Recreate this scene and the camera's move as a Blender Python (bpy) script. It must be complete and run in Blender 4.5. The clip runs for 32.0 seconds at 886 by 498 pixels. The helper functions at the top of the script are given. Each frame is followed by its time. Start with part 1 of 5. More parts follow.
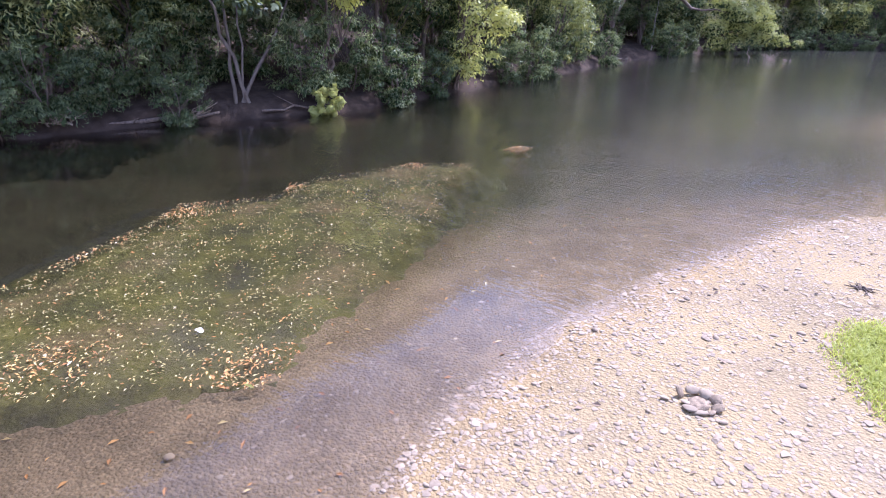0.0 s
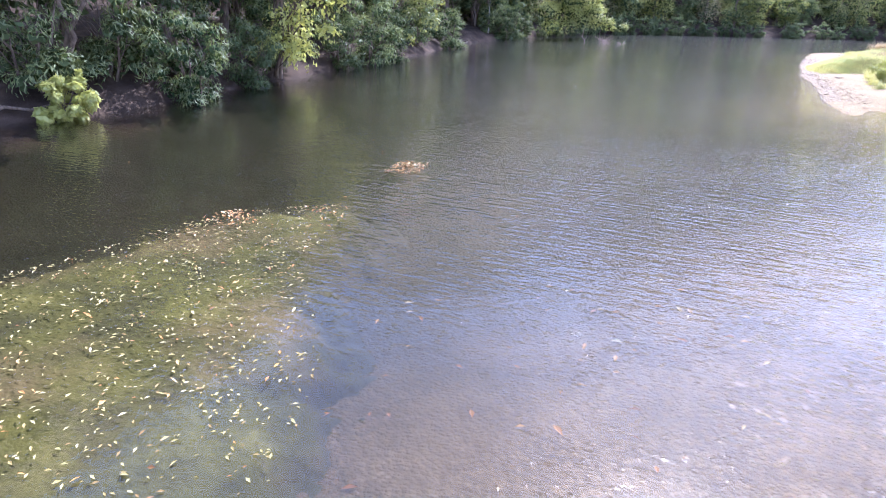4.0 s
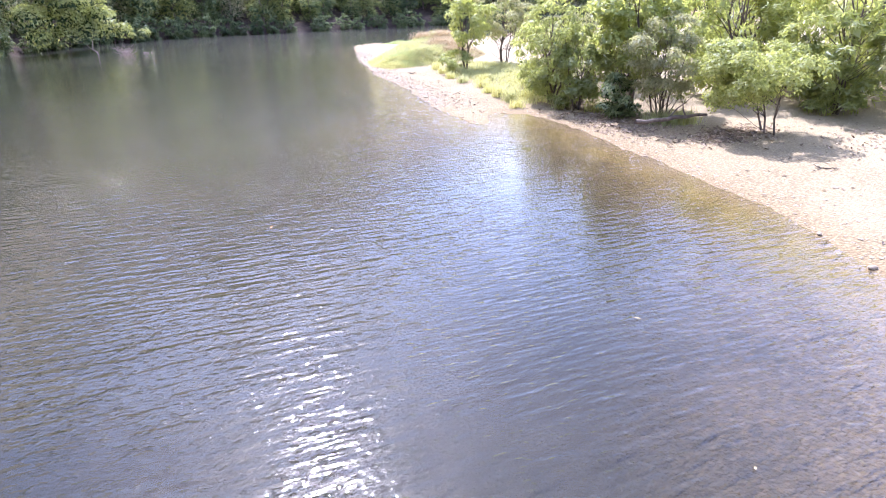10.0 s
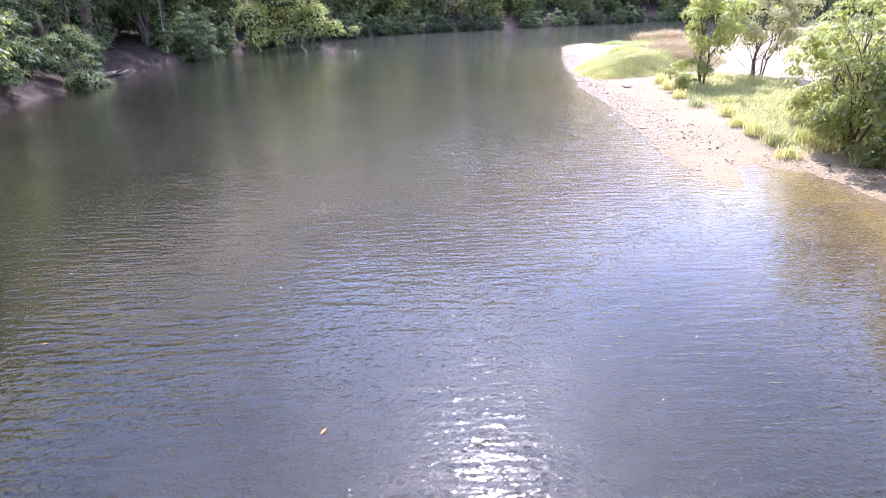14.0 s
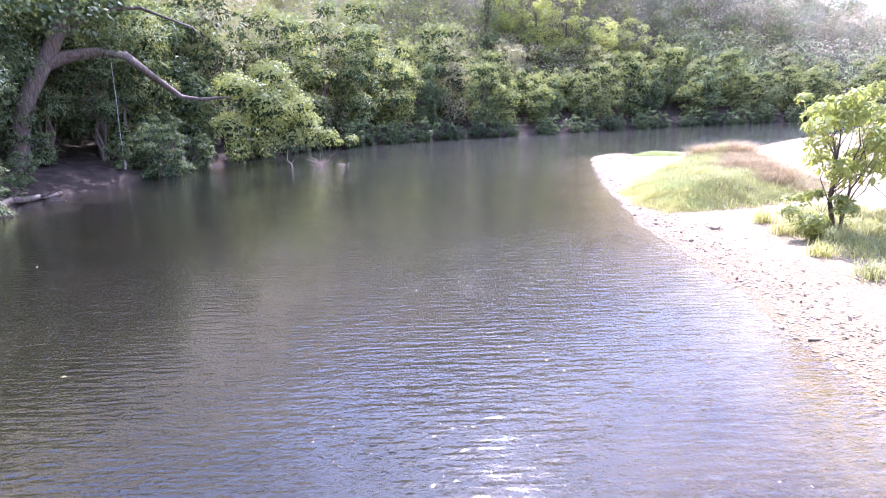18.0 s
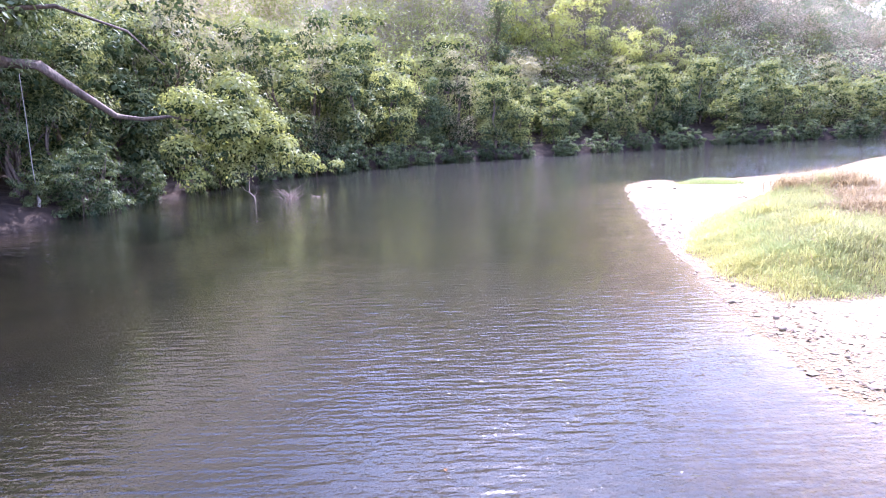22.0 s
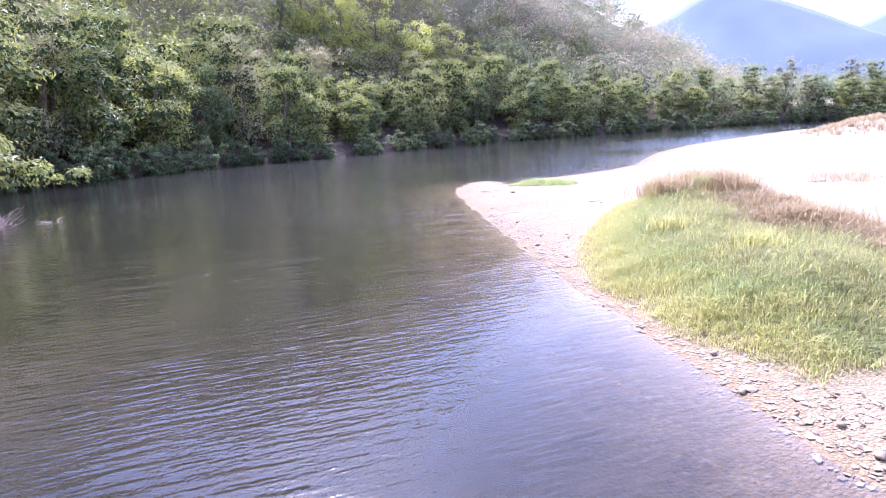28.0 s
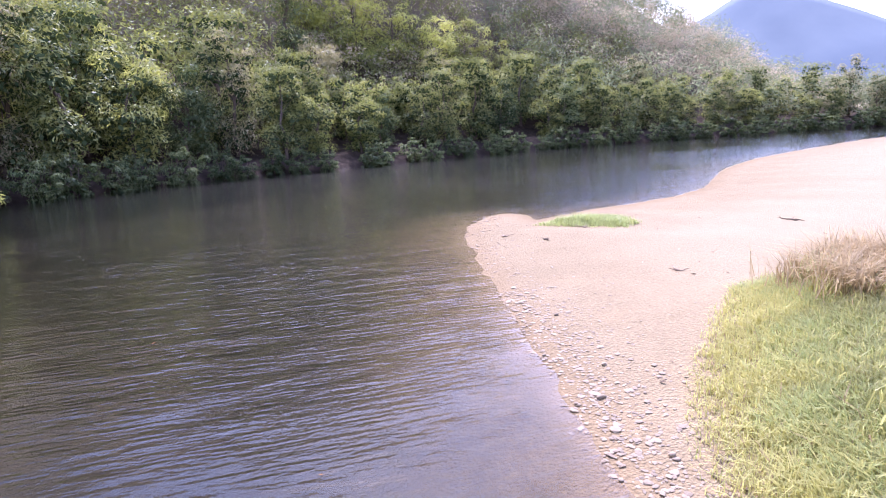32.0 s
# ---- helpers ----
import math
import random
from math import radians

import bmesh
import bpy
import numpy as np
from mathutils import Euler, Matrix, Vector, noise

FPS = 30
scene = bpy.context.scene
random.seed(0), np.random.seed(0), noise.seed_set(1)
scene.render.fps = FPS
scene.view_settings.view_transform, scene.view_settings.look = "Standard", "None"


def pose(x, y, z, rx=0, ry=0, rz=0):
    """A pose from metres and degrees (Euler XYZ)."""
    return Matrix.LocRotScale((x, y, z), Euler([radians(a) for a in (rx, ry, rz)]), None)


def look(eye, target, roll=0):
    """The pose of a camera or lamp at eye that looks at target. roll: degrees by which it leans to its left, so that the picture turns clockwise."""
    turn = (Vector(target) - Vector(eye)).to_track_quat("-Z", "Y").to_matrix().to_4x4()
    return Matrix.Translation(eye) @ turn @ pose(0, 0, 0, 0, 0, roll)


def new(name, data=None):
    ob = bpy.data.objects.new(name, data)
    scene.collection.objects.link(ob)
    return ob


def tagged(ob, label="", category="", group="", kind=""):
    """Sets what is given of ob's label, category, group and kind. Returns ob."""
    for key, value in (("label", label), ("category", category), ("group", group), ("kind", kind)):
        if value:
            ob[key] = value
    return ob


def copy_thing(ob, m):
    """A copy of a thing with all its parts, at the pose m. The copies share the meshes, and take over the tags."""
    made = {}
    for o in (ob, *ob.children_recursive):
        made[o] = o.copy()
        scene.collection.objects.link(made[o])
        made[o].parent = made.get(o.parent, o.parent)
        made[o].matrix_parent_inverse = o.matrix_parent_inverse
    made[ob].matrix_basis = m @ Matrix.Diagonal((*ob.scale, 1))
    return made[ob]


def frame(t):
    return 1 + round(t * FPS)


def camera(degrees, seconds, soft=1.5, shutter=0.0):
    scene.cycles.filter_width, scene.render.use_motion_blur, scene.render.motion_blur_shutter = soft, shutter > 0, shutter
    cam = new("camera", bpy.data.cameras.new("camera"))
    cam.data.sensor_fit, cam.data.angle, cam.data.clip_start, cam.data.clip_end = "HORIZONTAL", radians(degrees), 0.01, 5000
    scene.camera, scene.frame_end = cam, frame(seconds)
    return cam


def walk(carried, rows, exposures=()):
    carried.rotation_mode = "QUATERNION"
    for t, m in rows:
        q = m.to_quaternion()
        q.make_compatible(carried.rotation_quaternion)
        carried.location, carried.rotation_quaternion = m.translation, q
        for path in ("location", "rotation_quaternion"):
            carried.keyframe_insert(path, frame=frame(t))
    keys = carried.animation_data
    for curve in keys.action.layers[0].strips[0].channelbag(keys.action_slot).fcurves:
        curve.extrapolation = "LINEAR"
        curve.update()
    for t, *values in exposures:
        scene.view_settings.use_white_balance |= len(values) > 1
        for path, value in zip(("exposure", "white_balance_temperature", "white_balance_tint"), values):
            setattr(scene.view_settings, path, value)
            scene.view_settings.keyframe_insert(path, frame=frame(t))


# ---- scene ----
# ---- camera ----
cam = camera(74.39, 32.0, soft=1.0)
PATH = [
    (0, (7.339, -33.296, 6.518), (6.181, -31.862, 5.744), 0.5),
    (0.5, (6.874, -32.62, 6.442), (5.67, -31.226, 5.661), 0.1),
    (1, (6.358, -32.157, 6.293), (5.165, -30.754, 5.513), 0.5),
    (1.5, (5.605, -31.186, 6.03), (4.392, -29.796, 5.258), 0.2),
    (2, (4.662, -29.891, 5.705), (3.428, -28.515, 4.939), -0.3),
    (2.5, (3.553, -28.607, 5.368), (2.349, -27.205, 4.604), -0.5),
    (4.5, (-1.208, -22.769, 4.494), (-1.68, -20.991, 3.711), 0.2),
    (5, (-1.592, -20.878, 4.351), (-1.872, -19.057, 3.573), -2.2),
    (5.5, (-2.019, -20.012, 4.487), (-1.797, -18.183, 3.708), 0.4),
    (6, (-2.541, -18.604, 4.651), (-2.011, -16.835, 3.883), 0),
    (6.5, (-2.996, -17.6, 4.667), (-2.451, -15.829, 3.912), -0.8),
    (7, (-3.161, -16.718, 4.625), (-2.632, -14.938, 3.882), -1.1),
    (7.5, (-3.184, -15.863, 4.639), (-2.66, -14.081, 3.897), -0.9),
    (8, (-3.078, -15.112, 4.615), (-2.562, -13.328, 3.873), -1),
    (8.5, (-2.937, -14.352, 4.617), (-2.413, -12.573, 3.869), -1.1),
    (9, (-2.776, -13.613, 4.642), (-2.223, -11.847, 3.884), -1.2),
    (9.5, (-2.545, -13.002, 4.681), (-1.952, -11.255, 3.908), -1.1),
    (10, (-2.205, -12.289, 4.673), (-1.563, -10.564, 3.89), -0.7),
    (10.5, (-1.541, -11.35, 4.601), (-0.859, -9.642, 3.815), -0.4),
    (11, (-1.56, -10.711, 4.6), (-0.927, -8.983, 3.818), 0.6),
    (11.5, (-1.24, -9.487, 4.665), (-0.864, -7.685, 3.885), -0.7),
    (12, (-0.736, -8.474, 4.639), (-0.637, -6.631, 3.868), -2.6),
    (12.5, (-0.435, -7.594, 4.621), (-0.403, -5.751, 3.844), -2),
    (13, (-0.284, -6.691, 4.628), (-0.266, -4.853, 3.841), -1.7),
    (13.5, (-0.163, -5.844, 4.676), (-0.148, -4.011, 3.876), -1.5),
    (15.5, (0.021, -1.699, 5.067), (0.047, 0.191, 4.415), -1.7),
    (16, (0.0, 0.0, 5.017), (0.026, 1.911, 4.428), -1.7),
    (16.5, (0.125, 1.721, 4.953), (0.139, 3.647, 4.413), -1.7),
    (17, (0.231, 3.15, 4.902), (0.232, 5.085, 4.396), -1.7),
    (17.5, (0.393, 4.591, 4.858), (0.378, 6.532, 4.376), -1.9),
    (18, (0.612, 6.21, 4.829), (0.594, 8.152, 4.351), -1.9),
    (18.5, (0.863, 7.927, 4.783), (0.852, 9.87, 4.309), -1.9),
    (19, (0.862, 9.024, 4.815), (0.863, 10.967, 4.34), -2),
    (19.5, (0.684, 9.211, 4.938), (0.684, 11.154, 4.463), -2),
    (20, (0.774, 10.456, 4.993), (0.761, 12.402, 4.529), -2),
    (20.5, (1.138, 12.08, 4.903), (1.1, 14.029, 4.455), -2.1),
    (21, (1.635, 13.93, 4.763), (1.565, 15.882, 4.334), -2.4),
    (21.5, (1.943, 15.518, 4.687), (1.857, 17.472, 4.271), -2.6),
    (22, (1.958, 16.454, 4.668), (1.887, 18.41, 4.254), -2.5),
    (22.5, (1.8, 17.017, 4.709), (1.761, 18.972, 4.291), -2.4),
    (23, (1.609, 17.502, 4.73), (1.609, 19.457, 4.308), -2.3),
    (23.5, (1.608, 18.279, 4.679), (1.631, 20.234, 4.258), -2.4),
    (24, (1.719, 19.322, 4.61), (1.77, 21.277, 4.191), -2.6),
    (24.5, (1.776, 20.373, 4.58), (1.879, 22.325, 4.16), -2.7),
    (25, (1.767, 21.355, 4.563), (1.95, 23.3, 4.134), -2.9),
    (25.5, (1.654, 22.002, 4.536), (1.951, 23.931, 4.1), -2.7),
    (26, (1.518, 22.512, 4.556), (1.939, 24.415, 4.111), -2.4),
    (26.5, (1.369, 22.952, 4.54), (1.909, 24.823, 4.085), -1.9),
    (28.5, (1.376, 24.368, 4.698), (1.991, 26.216, 4.245), -2.3),
    (29, (1.611, 24.955, 4.786), (2.228, 26.802, 4.331), -2),
    (29.5, (2.08, 25.907, 4.833), (2.698, 27.754, 4.378), -1.9),
    (30, (2.664, 27.084, 4.862), (3.283, 28.931, 4.407), -1.9),
    (30.5, (3.273, 28.414, 4.898), (3.895, 30.259, 4.443), -2),
    (31, (3.966, 29.883, 4.904), (4.583, 31.731, 4.453), -1.9),
    (31.5, (4.741, 31.675, 4.976), (5.315, 33.538, 4.529), -2.1),
    (32, (5.582, 33.286, 4.913), (6.105, 35.165, 4.473), -2.4),
]
walk(cam, [(t, look(eye, target, roll)) for t, eye, target, roll in PATH], exposures=[(0, 1.20, 5350, 32), (2.5, 1.27, 5250, 31), (5, 1.84, 5250, 24), (8, 1.81, 5450, 26), (13, 1.69, 5450, 28), (16, 1.80, 5250, 32), (21, 1.91, 5250, 36), (26, 1.79, 5250, 38), (29, 1.45, 5300, 38), (32, 1.24, 5500, 38)])

# ---- light: a high sun ahead of the camera, over the river's bend ----
SUN_ELEVATION, SUN_BEARING = radians(50), radians(6)
world = bpy.data.worlds.new("sky")
scene.world = world
world.use_nodes = True
wn = world.node_tree.nodes
sky = wn.new("ShaderNodeTexSky")
sky.sky_type = "NISHITA"
sky.sun_disc = False
sky.sun_elevation, sky.sun_rotation = SUN_ELEVATION, SUN_BEARING
sky.dust_density = 1.2
wl = world.node_tree.links
coord = wn.new("ShaderNodeTexCoord")
cloud = wn.new("ShaderNodeTexNoise")
cloud.inputs["Scale"].default_value, cloud.inputs["Detail"].default_value, cloud.inputs["Roughness"].default_value = 2.6, 7.0, 0.6
veil = wn.new("ShaderNodeMapRange")
for key, v in (("From Min", 0.42), ("From Max", 0.68), ("To Min", 0.06), ("To Max", 0.50)):
    veil.inputs[key].default_value = v
whiten, low_haze = wn.new("ShaderNodeMix"), wn.new("ShaderNodeMix")
for n, c in ((whiten, (9.5, 11.3, 15.2, 1)), (low_haze, (13.0, 13.2, 14.0, 1))):
    n.data_type = "RGBA"
    n.inputs["B"].default_value = c
split, band = wn.new("ShaderNodeSeparateXYZ"), wn.new("ShaderNodeMapRange")
for key, v in (("From Min", 0.02), ("From Max", 0.30), ("To Min", 0.90), ("To Max", 0.0)):
    band.inputs[key].default_value = v
wl.new(coord.outputs["Generated"], cloud.inputs["Vector"])
wl.new(coord.outputs["Generated"], split.inputs["Vector"])
wl.new(split.outputs["Z"], band.inputs["Value"])
wl.new(cloud.outputs["Fac"], veil.inputs["Value"])
wl.new(veil.outputs["Result"], whiten.inputs["Factor"])
wl.new(sky.outputs[0], whiten.inputs["A"])
wl.new(whiten.outputs["Result"], low_haze.inputs["A"])
wl.new(band.outputs["Result"], low_haze.inputs["Factor"])
wl.new(low_haze.outputs["Result"], wn["Background"].inputs[0])
wn["Background"].inputs[1].default_value = 0.15
lamp = bpy.data.lights.new("sun", "SUN")
lamp.energy, lamp.angle, lamp.color = 5.0, radians(0.6), (1.0, 0.95, 0.88)
sun = new("sun", lamp)
ce = math.cos(SUN_ELEVATION)
to_sun = Vector((math.sin(SUN_BEARING) * ce, math.cos(SUN_BEARING) * ce, math.sin(SUN_ELEVATION)))
sun.matrix_world = look(to_sun * 500, (0, 0, 0))


# ---- materials ----
def material(name, rough=0.8):
    m = bpy.data.materials.new(name)
    m.use_nodes = True
    nt = m.node_tree
    b = nt.nodes["Principled BSDF"]
    b.inputs["Roughness"].default_value = rough
    return m, nt, b


def node(nt, kind, **values):
    n = nt.nodes.new(kind)
    for k, v in values.items():
        n.inputs[k.replace("_", " ")].default_value = v
    return n


def noise_at(nt, scale, detail=4.0, stretch=None, rough=0.55):
    geo = nt.nodes.new("ShaderNodeNewGeometry")
    out = geo.outputs["Position"]
    if stretch:
        mp = nt.nodes.new("ShaderNodeMapping")
        mp.inputs["Scale"].default_value = stretch
        nt.links.new(out, mp.inputs["Vector"])
        out = mp.outputs["Vector"]
    n = node(nt, "ShaderNodeTexNoise", Scale=scale, Detail=detail, Roughness=rough)
    nt.links.new(out, n.inputs["Vector"])
    return n.outputs["Fac"]


def ramp(nt, fac, stops):
    r = nt.nodes.new("ShaderNodeValToRGB")
    while len(r.color_ramp.elements) < len(stops):
        r.color_ramp.elements.new(0.5)
    for e, (p, c) in zip(r.color_ramp.elements, stops):
        e.position, e.color = p, (*c, 1) if len(c) == 3 else c
    nt.links.new(fac, r.inputs["Fac"])
    return r.outputs["Color"]


def mixc(nt, fac, a, b, blend="MIX"):
    n = nt.nodes.new("ShaderNodeMix")
    n.data_type, n.blend_type = "RGBA", blend
    for sock, v in ((n.inputs["Factor"], fac), (n.inputs["A"], a), (n.inputs["B"], b)):
        if isinstance(v, (int, float)):
            sock.default_value = v
        elif isinstance(v, tuple):
            sock.default_value = (*v, 1)
        else:
            nt.links.new(v, sock)
    return n.outputs["Result"]


def mathn(nt, op, a, b=0.0, clamp=False):
    n = nt.nodes.new("ShaderNodeMath")
    n.operation, n.use_clamp = op, clamp
    for sock, v in zip(n.inputs, (a, b)):
        if isinstance(v, (int, float)):
            sock.default_value = v
        else:
            nt.links.new(v, sock)
    return n.outputs[0]


def span(nt, v, lo, hi):
    n = nt.nodes.new("ShaderNodeMapRange")
    n.interpolation_type = "SMOOTHSTEP"
    n.inputs["From Min"].default_value, n.inputs["From Max"].default_value = lo, hi
    nt.links.new(v, n.inputs["Value"])
    return n.outputs["Result"]


def attr(nt, name):
    a = nt.nodes.new("ShaderNodeAttribute")
    a.attribute_name = name
    return a.outputs["Fac"]


def bump(nt, b, height, strength=0.5, distance=0.05):
    n = nt.nodes.new("ShaderNodeBump")
    n.inputs["Strength"].default_value, n.inputs["Distance"].default_value = strength, distance
    nt.links.new(height, n.inputs["Height"])
    nt.links.new(n.outputs["Normal"], b.inputs["Normal"])
    return n


def voronoi(nt, scale, stretch=None, feature="F1"):
    geo = nt.nodes.new("ShaderNodeNewGeometry")
    v = nt.nodes.new("ShaderNodeTexVoronoi")
    v.feature = feature
    v.inputs["Scale"].default_value = scale
    if stretch:
        mp = nt.nodes.new("ShaderNodeMapping")
        mp.inputs["Scale"].default_value = stretch
        nt.links.new(geo.outputs["Position"], mp.inputs["Vector"])
        nt.links.new(mp.outputs["Vector"], v.inputs["Vector"])
    else:
        nt.links.new(geo.outputs["Position"], v.inputs["Vector"])
    return v


def deep_y(nt):
    geo, sep = nt.nodes.new("ShaderNodeNewGeometry"), nt.nodes.new("ShaderNodeSeparateXYZ")
    nt.links.new(geo.outputs["Position"], sep.inputs[0])
    return sep.outputs["Y"]


def leaf_material(name, dark, light, through_color, patch=0.35, glow=0.42, gloss=0.03):
    """Leaves: matt faces with a soft sheen, light shining through them."""
    m = bpy.data.materials.new(name)
    m.use_nodes = True
    nt = m.node_tree
    nt.nodes.remove(nt.nodes["Principled BSDF"])
    out = nt.nodes["Material Output"]
    geo = nt.nodes.new("ShaderNodeNewGeometry")
    info = nt.nodes.new("ShaderNodeObjectInfo")
    f = mathn(nt, "ADD", mathn(nt, "MULTIPLY", geo.outputs["Random Per Island"], 0.55), mathn(nt, "MULTIPLY", noise_at(nt, patch, 3), 0.6))
    f = mathn(nt, "ADD", f, mathn(nt, "MULTIPLY", mathn(nt, "SUBTRACT", info.outputs["Random"], 0.5), 0.55), clamp=True)
    col = ramp(nt, f, [(0.2, dark), (0.85, light)])
    dif = nt.nodes.new("ShaderNodeBsdfDiffuse")
    tra = nt.nodes.new("ShaderNodeBsdfTranslucent")
    glo = node(nt, "ShaderNodeBsdfGlossy", Roughness=0.5)
    glo.inputs["Color"].default_value = (0.9, 0.95, 1.0, 1)
    nt.links.new(col, dif.inputs["Color"])
    nt.links.new(mixc(nt, 0.6, col, through_color), tra.inputs["Color"])
    m1, m2 = nt.nodes.new("ShaderNodeMixShader"), nt.nodes.new("ShaderNodeMixShader")
    m1.inputs[0].default_value, m2.inputs[0].default_value = glow, gloss
    nt.links.new(dif.outputs[0], m1.inputs[1])
    nt.links.new(tra.outputs[0], m1.inputs[2])
    nt.links.new(m1.outputs[0], m2.inputs[1])
    nt.links.new(glo.outputs[0], m2.inputs[2])
    nt.links.new(m2.outputs[0], out.inputs["Surface"])
    return m


LEAF = {
    "dark": leaf_material("leaf_dark_green", (0.029, 0.048, 0.019), (0.170, 0.200, 0.074), (0.337, 0.400, 0.087), glow=0.24, gloss=0.03),
    "mid": leaf_material("leaf_mid_green", (0.060, 0.085, 0.024), (0.275, 0.290, 0.089), (0.505, 0.520, 0.112), glow=0.32, gloss=0.03),
    "bright": leaf_material("leaf_bright_green", (0.121, 0.150, 0.031), (0.375, 0.380, 0.104), (0.615, 0.620, 0.136), glow=0.42, gloss=0.03),
    "grey": leaf_material("leaf_grey_green", (0.135, 0.130, 0.065), (0.410, 0.360, 0.184), (0.605, 0.560, 0.238), glow=0.38, gloss=0.03),
    "olive": leaf_material("leaf_olive", (0.138, 0.155, 0.040), (0.365, 0.370, 0.112), (0.573, 0.580, 0.136), glow=0.42, gloss=0.03),
    "beach_mid": leaf_material("leaf_beach_mid", (0.061, 0.088, 0.025), (0.278, 0.299, 0.090), (0.510, 0.538, 0.114), glow=0.58),
    "beach_bright": leaf_material("leaf_beach_bright", (0.122, 0.155, 0.032), (0.379, 0.393, 0.105), (0.620, 0.641, 0.138), glow=0.58),
    "beach_grey": leaf_material("leaf_beach_grey", (0.125, 0.129, 0.057), (0.382, 0.356, 0.164), (0.588, 0.568, 0.219), glow=0.58),
    "beach_olive": leaf_material("leaf_beach_olive", (0.139, 0.160, 0.041), (0.368, 0.382, 0.114), (0.579, 0.600, 0.138), glow=0.58),
    "yellow": leaf_material("leaf_yellow_green", (0.32, 0.35, 0.07), (0.55, 0.55, 0.16), (0.74, 0.72, 0.16), glow=0.5),
    # Dry hill leaves, lifted paler to put haze into their colour.
    "hill": leaf_material("leaf_dry_woodland", (0.36, 0.31, 0.20), (0.50, 0.42, 0.29), (0.62, 0.53, 0.37), patch=0.09, glow=0.5, gloss=0.0),
    # Darker green that puts the crown's inner shade into the leaf colour.
    "shade": leaf_material("leaf_inner_shade_tint", (0.020, 0.036, 0.018), (0.075, 0.10, 0.045), (0.14, 0.19, 0.05), glow=0.15, gloss=0.0),
    # Paler, greyer green with distance haze mixed into the colour.
    "far": leaf_material("leaf_far_woods_haze", (0.12, 0.15, 0.09), (0.30, 0.34, 0.19), (0.46, 0.50, 0.26), patch=0.06, gloss=0.0),
}
GRASS = {
    "green": leaf_material("grass_green", (0.28, 0.28, 0.11), (0.42, 0.42, 0.20), (0.56, 0.56, 0.23), patch=0.8, glow=0.5, gloss=0.02),
    "yellow": leaf_material("grass_yellow_green", (0.38, 0.37, 0.11), (0.54, 0.51, 0.21), (0.66, 0.62, 0.22), patch=0.8, glow=0.5, gloss=0.02),
    "lush": leaf_material("grass_lush_green", (0.24, 0.29, 0.10), (0.40, 0.44, 0.19), (0.54, 0.60, 0.22), patch=0.8, glow=0.5, gloss=0.02),
    "meadow": leaf_material("grass_meadow_green", (0.27, 0.31, 0.055), (0.44, 0.47, 0.12), (0.60, 0.63, 0.14), patch=0.8, glow=0.5, gloss=0.02),
    "seed": leaf_material("grass_seeding_brown", (0.29, 0.21, 0.11), (0.50, 0.39, 0.22), (0.52, 0.41, 0.22), patch=0.8, glow=0.45, gloss=0.02),
    "dry": leaf_material("grass_dry_brown", (0.30, 0.22, 0.12), (0.50, 0.39, 0.24), (0.52, 0.42, 0.24), patch=0.8, glow=0.45, gloss=0.02),
}

bark, nt, b = material("bark_brown", 0.9)
nt.links.new(ramp(nt, noise_at(nt, 3.0, 6, (3, 3, 0.6)), [(0.3, (0.05, 0.035, 0.026)), (0.75, (0.20, 0.15, 0.11))]), b.inputs["Base Color"])
bump(nt, b, noise_at(nt, 9.0, 5, (3, 3, 0.5)), 0.8, 0.03)
pale_bark, nt, b = material("bark_pale", 0.85)
nt.links.new(ramp(nt, noise_at(nt, 2.0, 6, (2, 2, 0.8)), [(0.3, (0.07, 0.052, 0.040)), (0.7, (0.165, 0.135, 0.105))]), b.inputs["Base Color"])
bump(nt, b, noise_at(nt, 8.0, 5), 0.5, 0.02)
dead_wood, nt, b = material("driftwood_grey", 0.85)
nt.links.new(ramp(nt, noise_at(nt, 6.0, 6, (1, 1, 1)), [(0.3, (0.20, 0.14, 0.10)), (0.7, (0.42, 0.32, 0.24))]), b.inputs["Base Color"])
bump(nt, b, noise_at(nt, 22.0, 4), 0.5, 0.01)

stone, nt, b = material("river_stone", 0.8)
info = nt.nodes.new("ShaderNodeObjectInfo")
geo = nt.nodes.new("ShaderNodeNewGeometry")
pick = mathn(nt, "FRACT", mathn(nt, "ADD", geo.outputs["Random Per Island"], info.outputs["Random"]))
c1 = ramp(nt, pick, [(0.0, (0.150, 0.113, 0.076)), (0.35, (0.232, 0.178, 0.116)), (0.7, (0.285, 0.221, 0.145)), (1.0, (0.350, 0.282, 0.196))])
nt.links.new(mixc(nt, 0.35, c1, ramp(nt, noise_at(nt, 14.0, 5), [(0.3, (0.165, 0.125, 0.086)), (0.7, (0.349, 0.280, 0.198))])), b.inputs["Base Color"])
bump(nt, b, noise_at(nt, 40.0, 4), 0.4, 0.01)
charred, nt, b = material("charred_stone", 0.9)
nt.links.new(ramp(nt, noise_at(nt, 12.0, 5), [(0.3, (0.10, 0.073, 0.048)), (0.75, (0.31, 0.235, 0.155))]), b.inputs["Base Color"])
bump(nt, b, noise_at(nt, 30.0, 4), 0.5, 0.02)

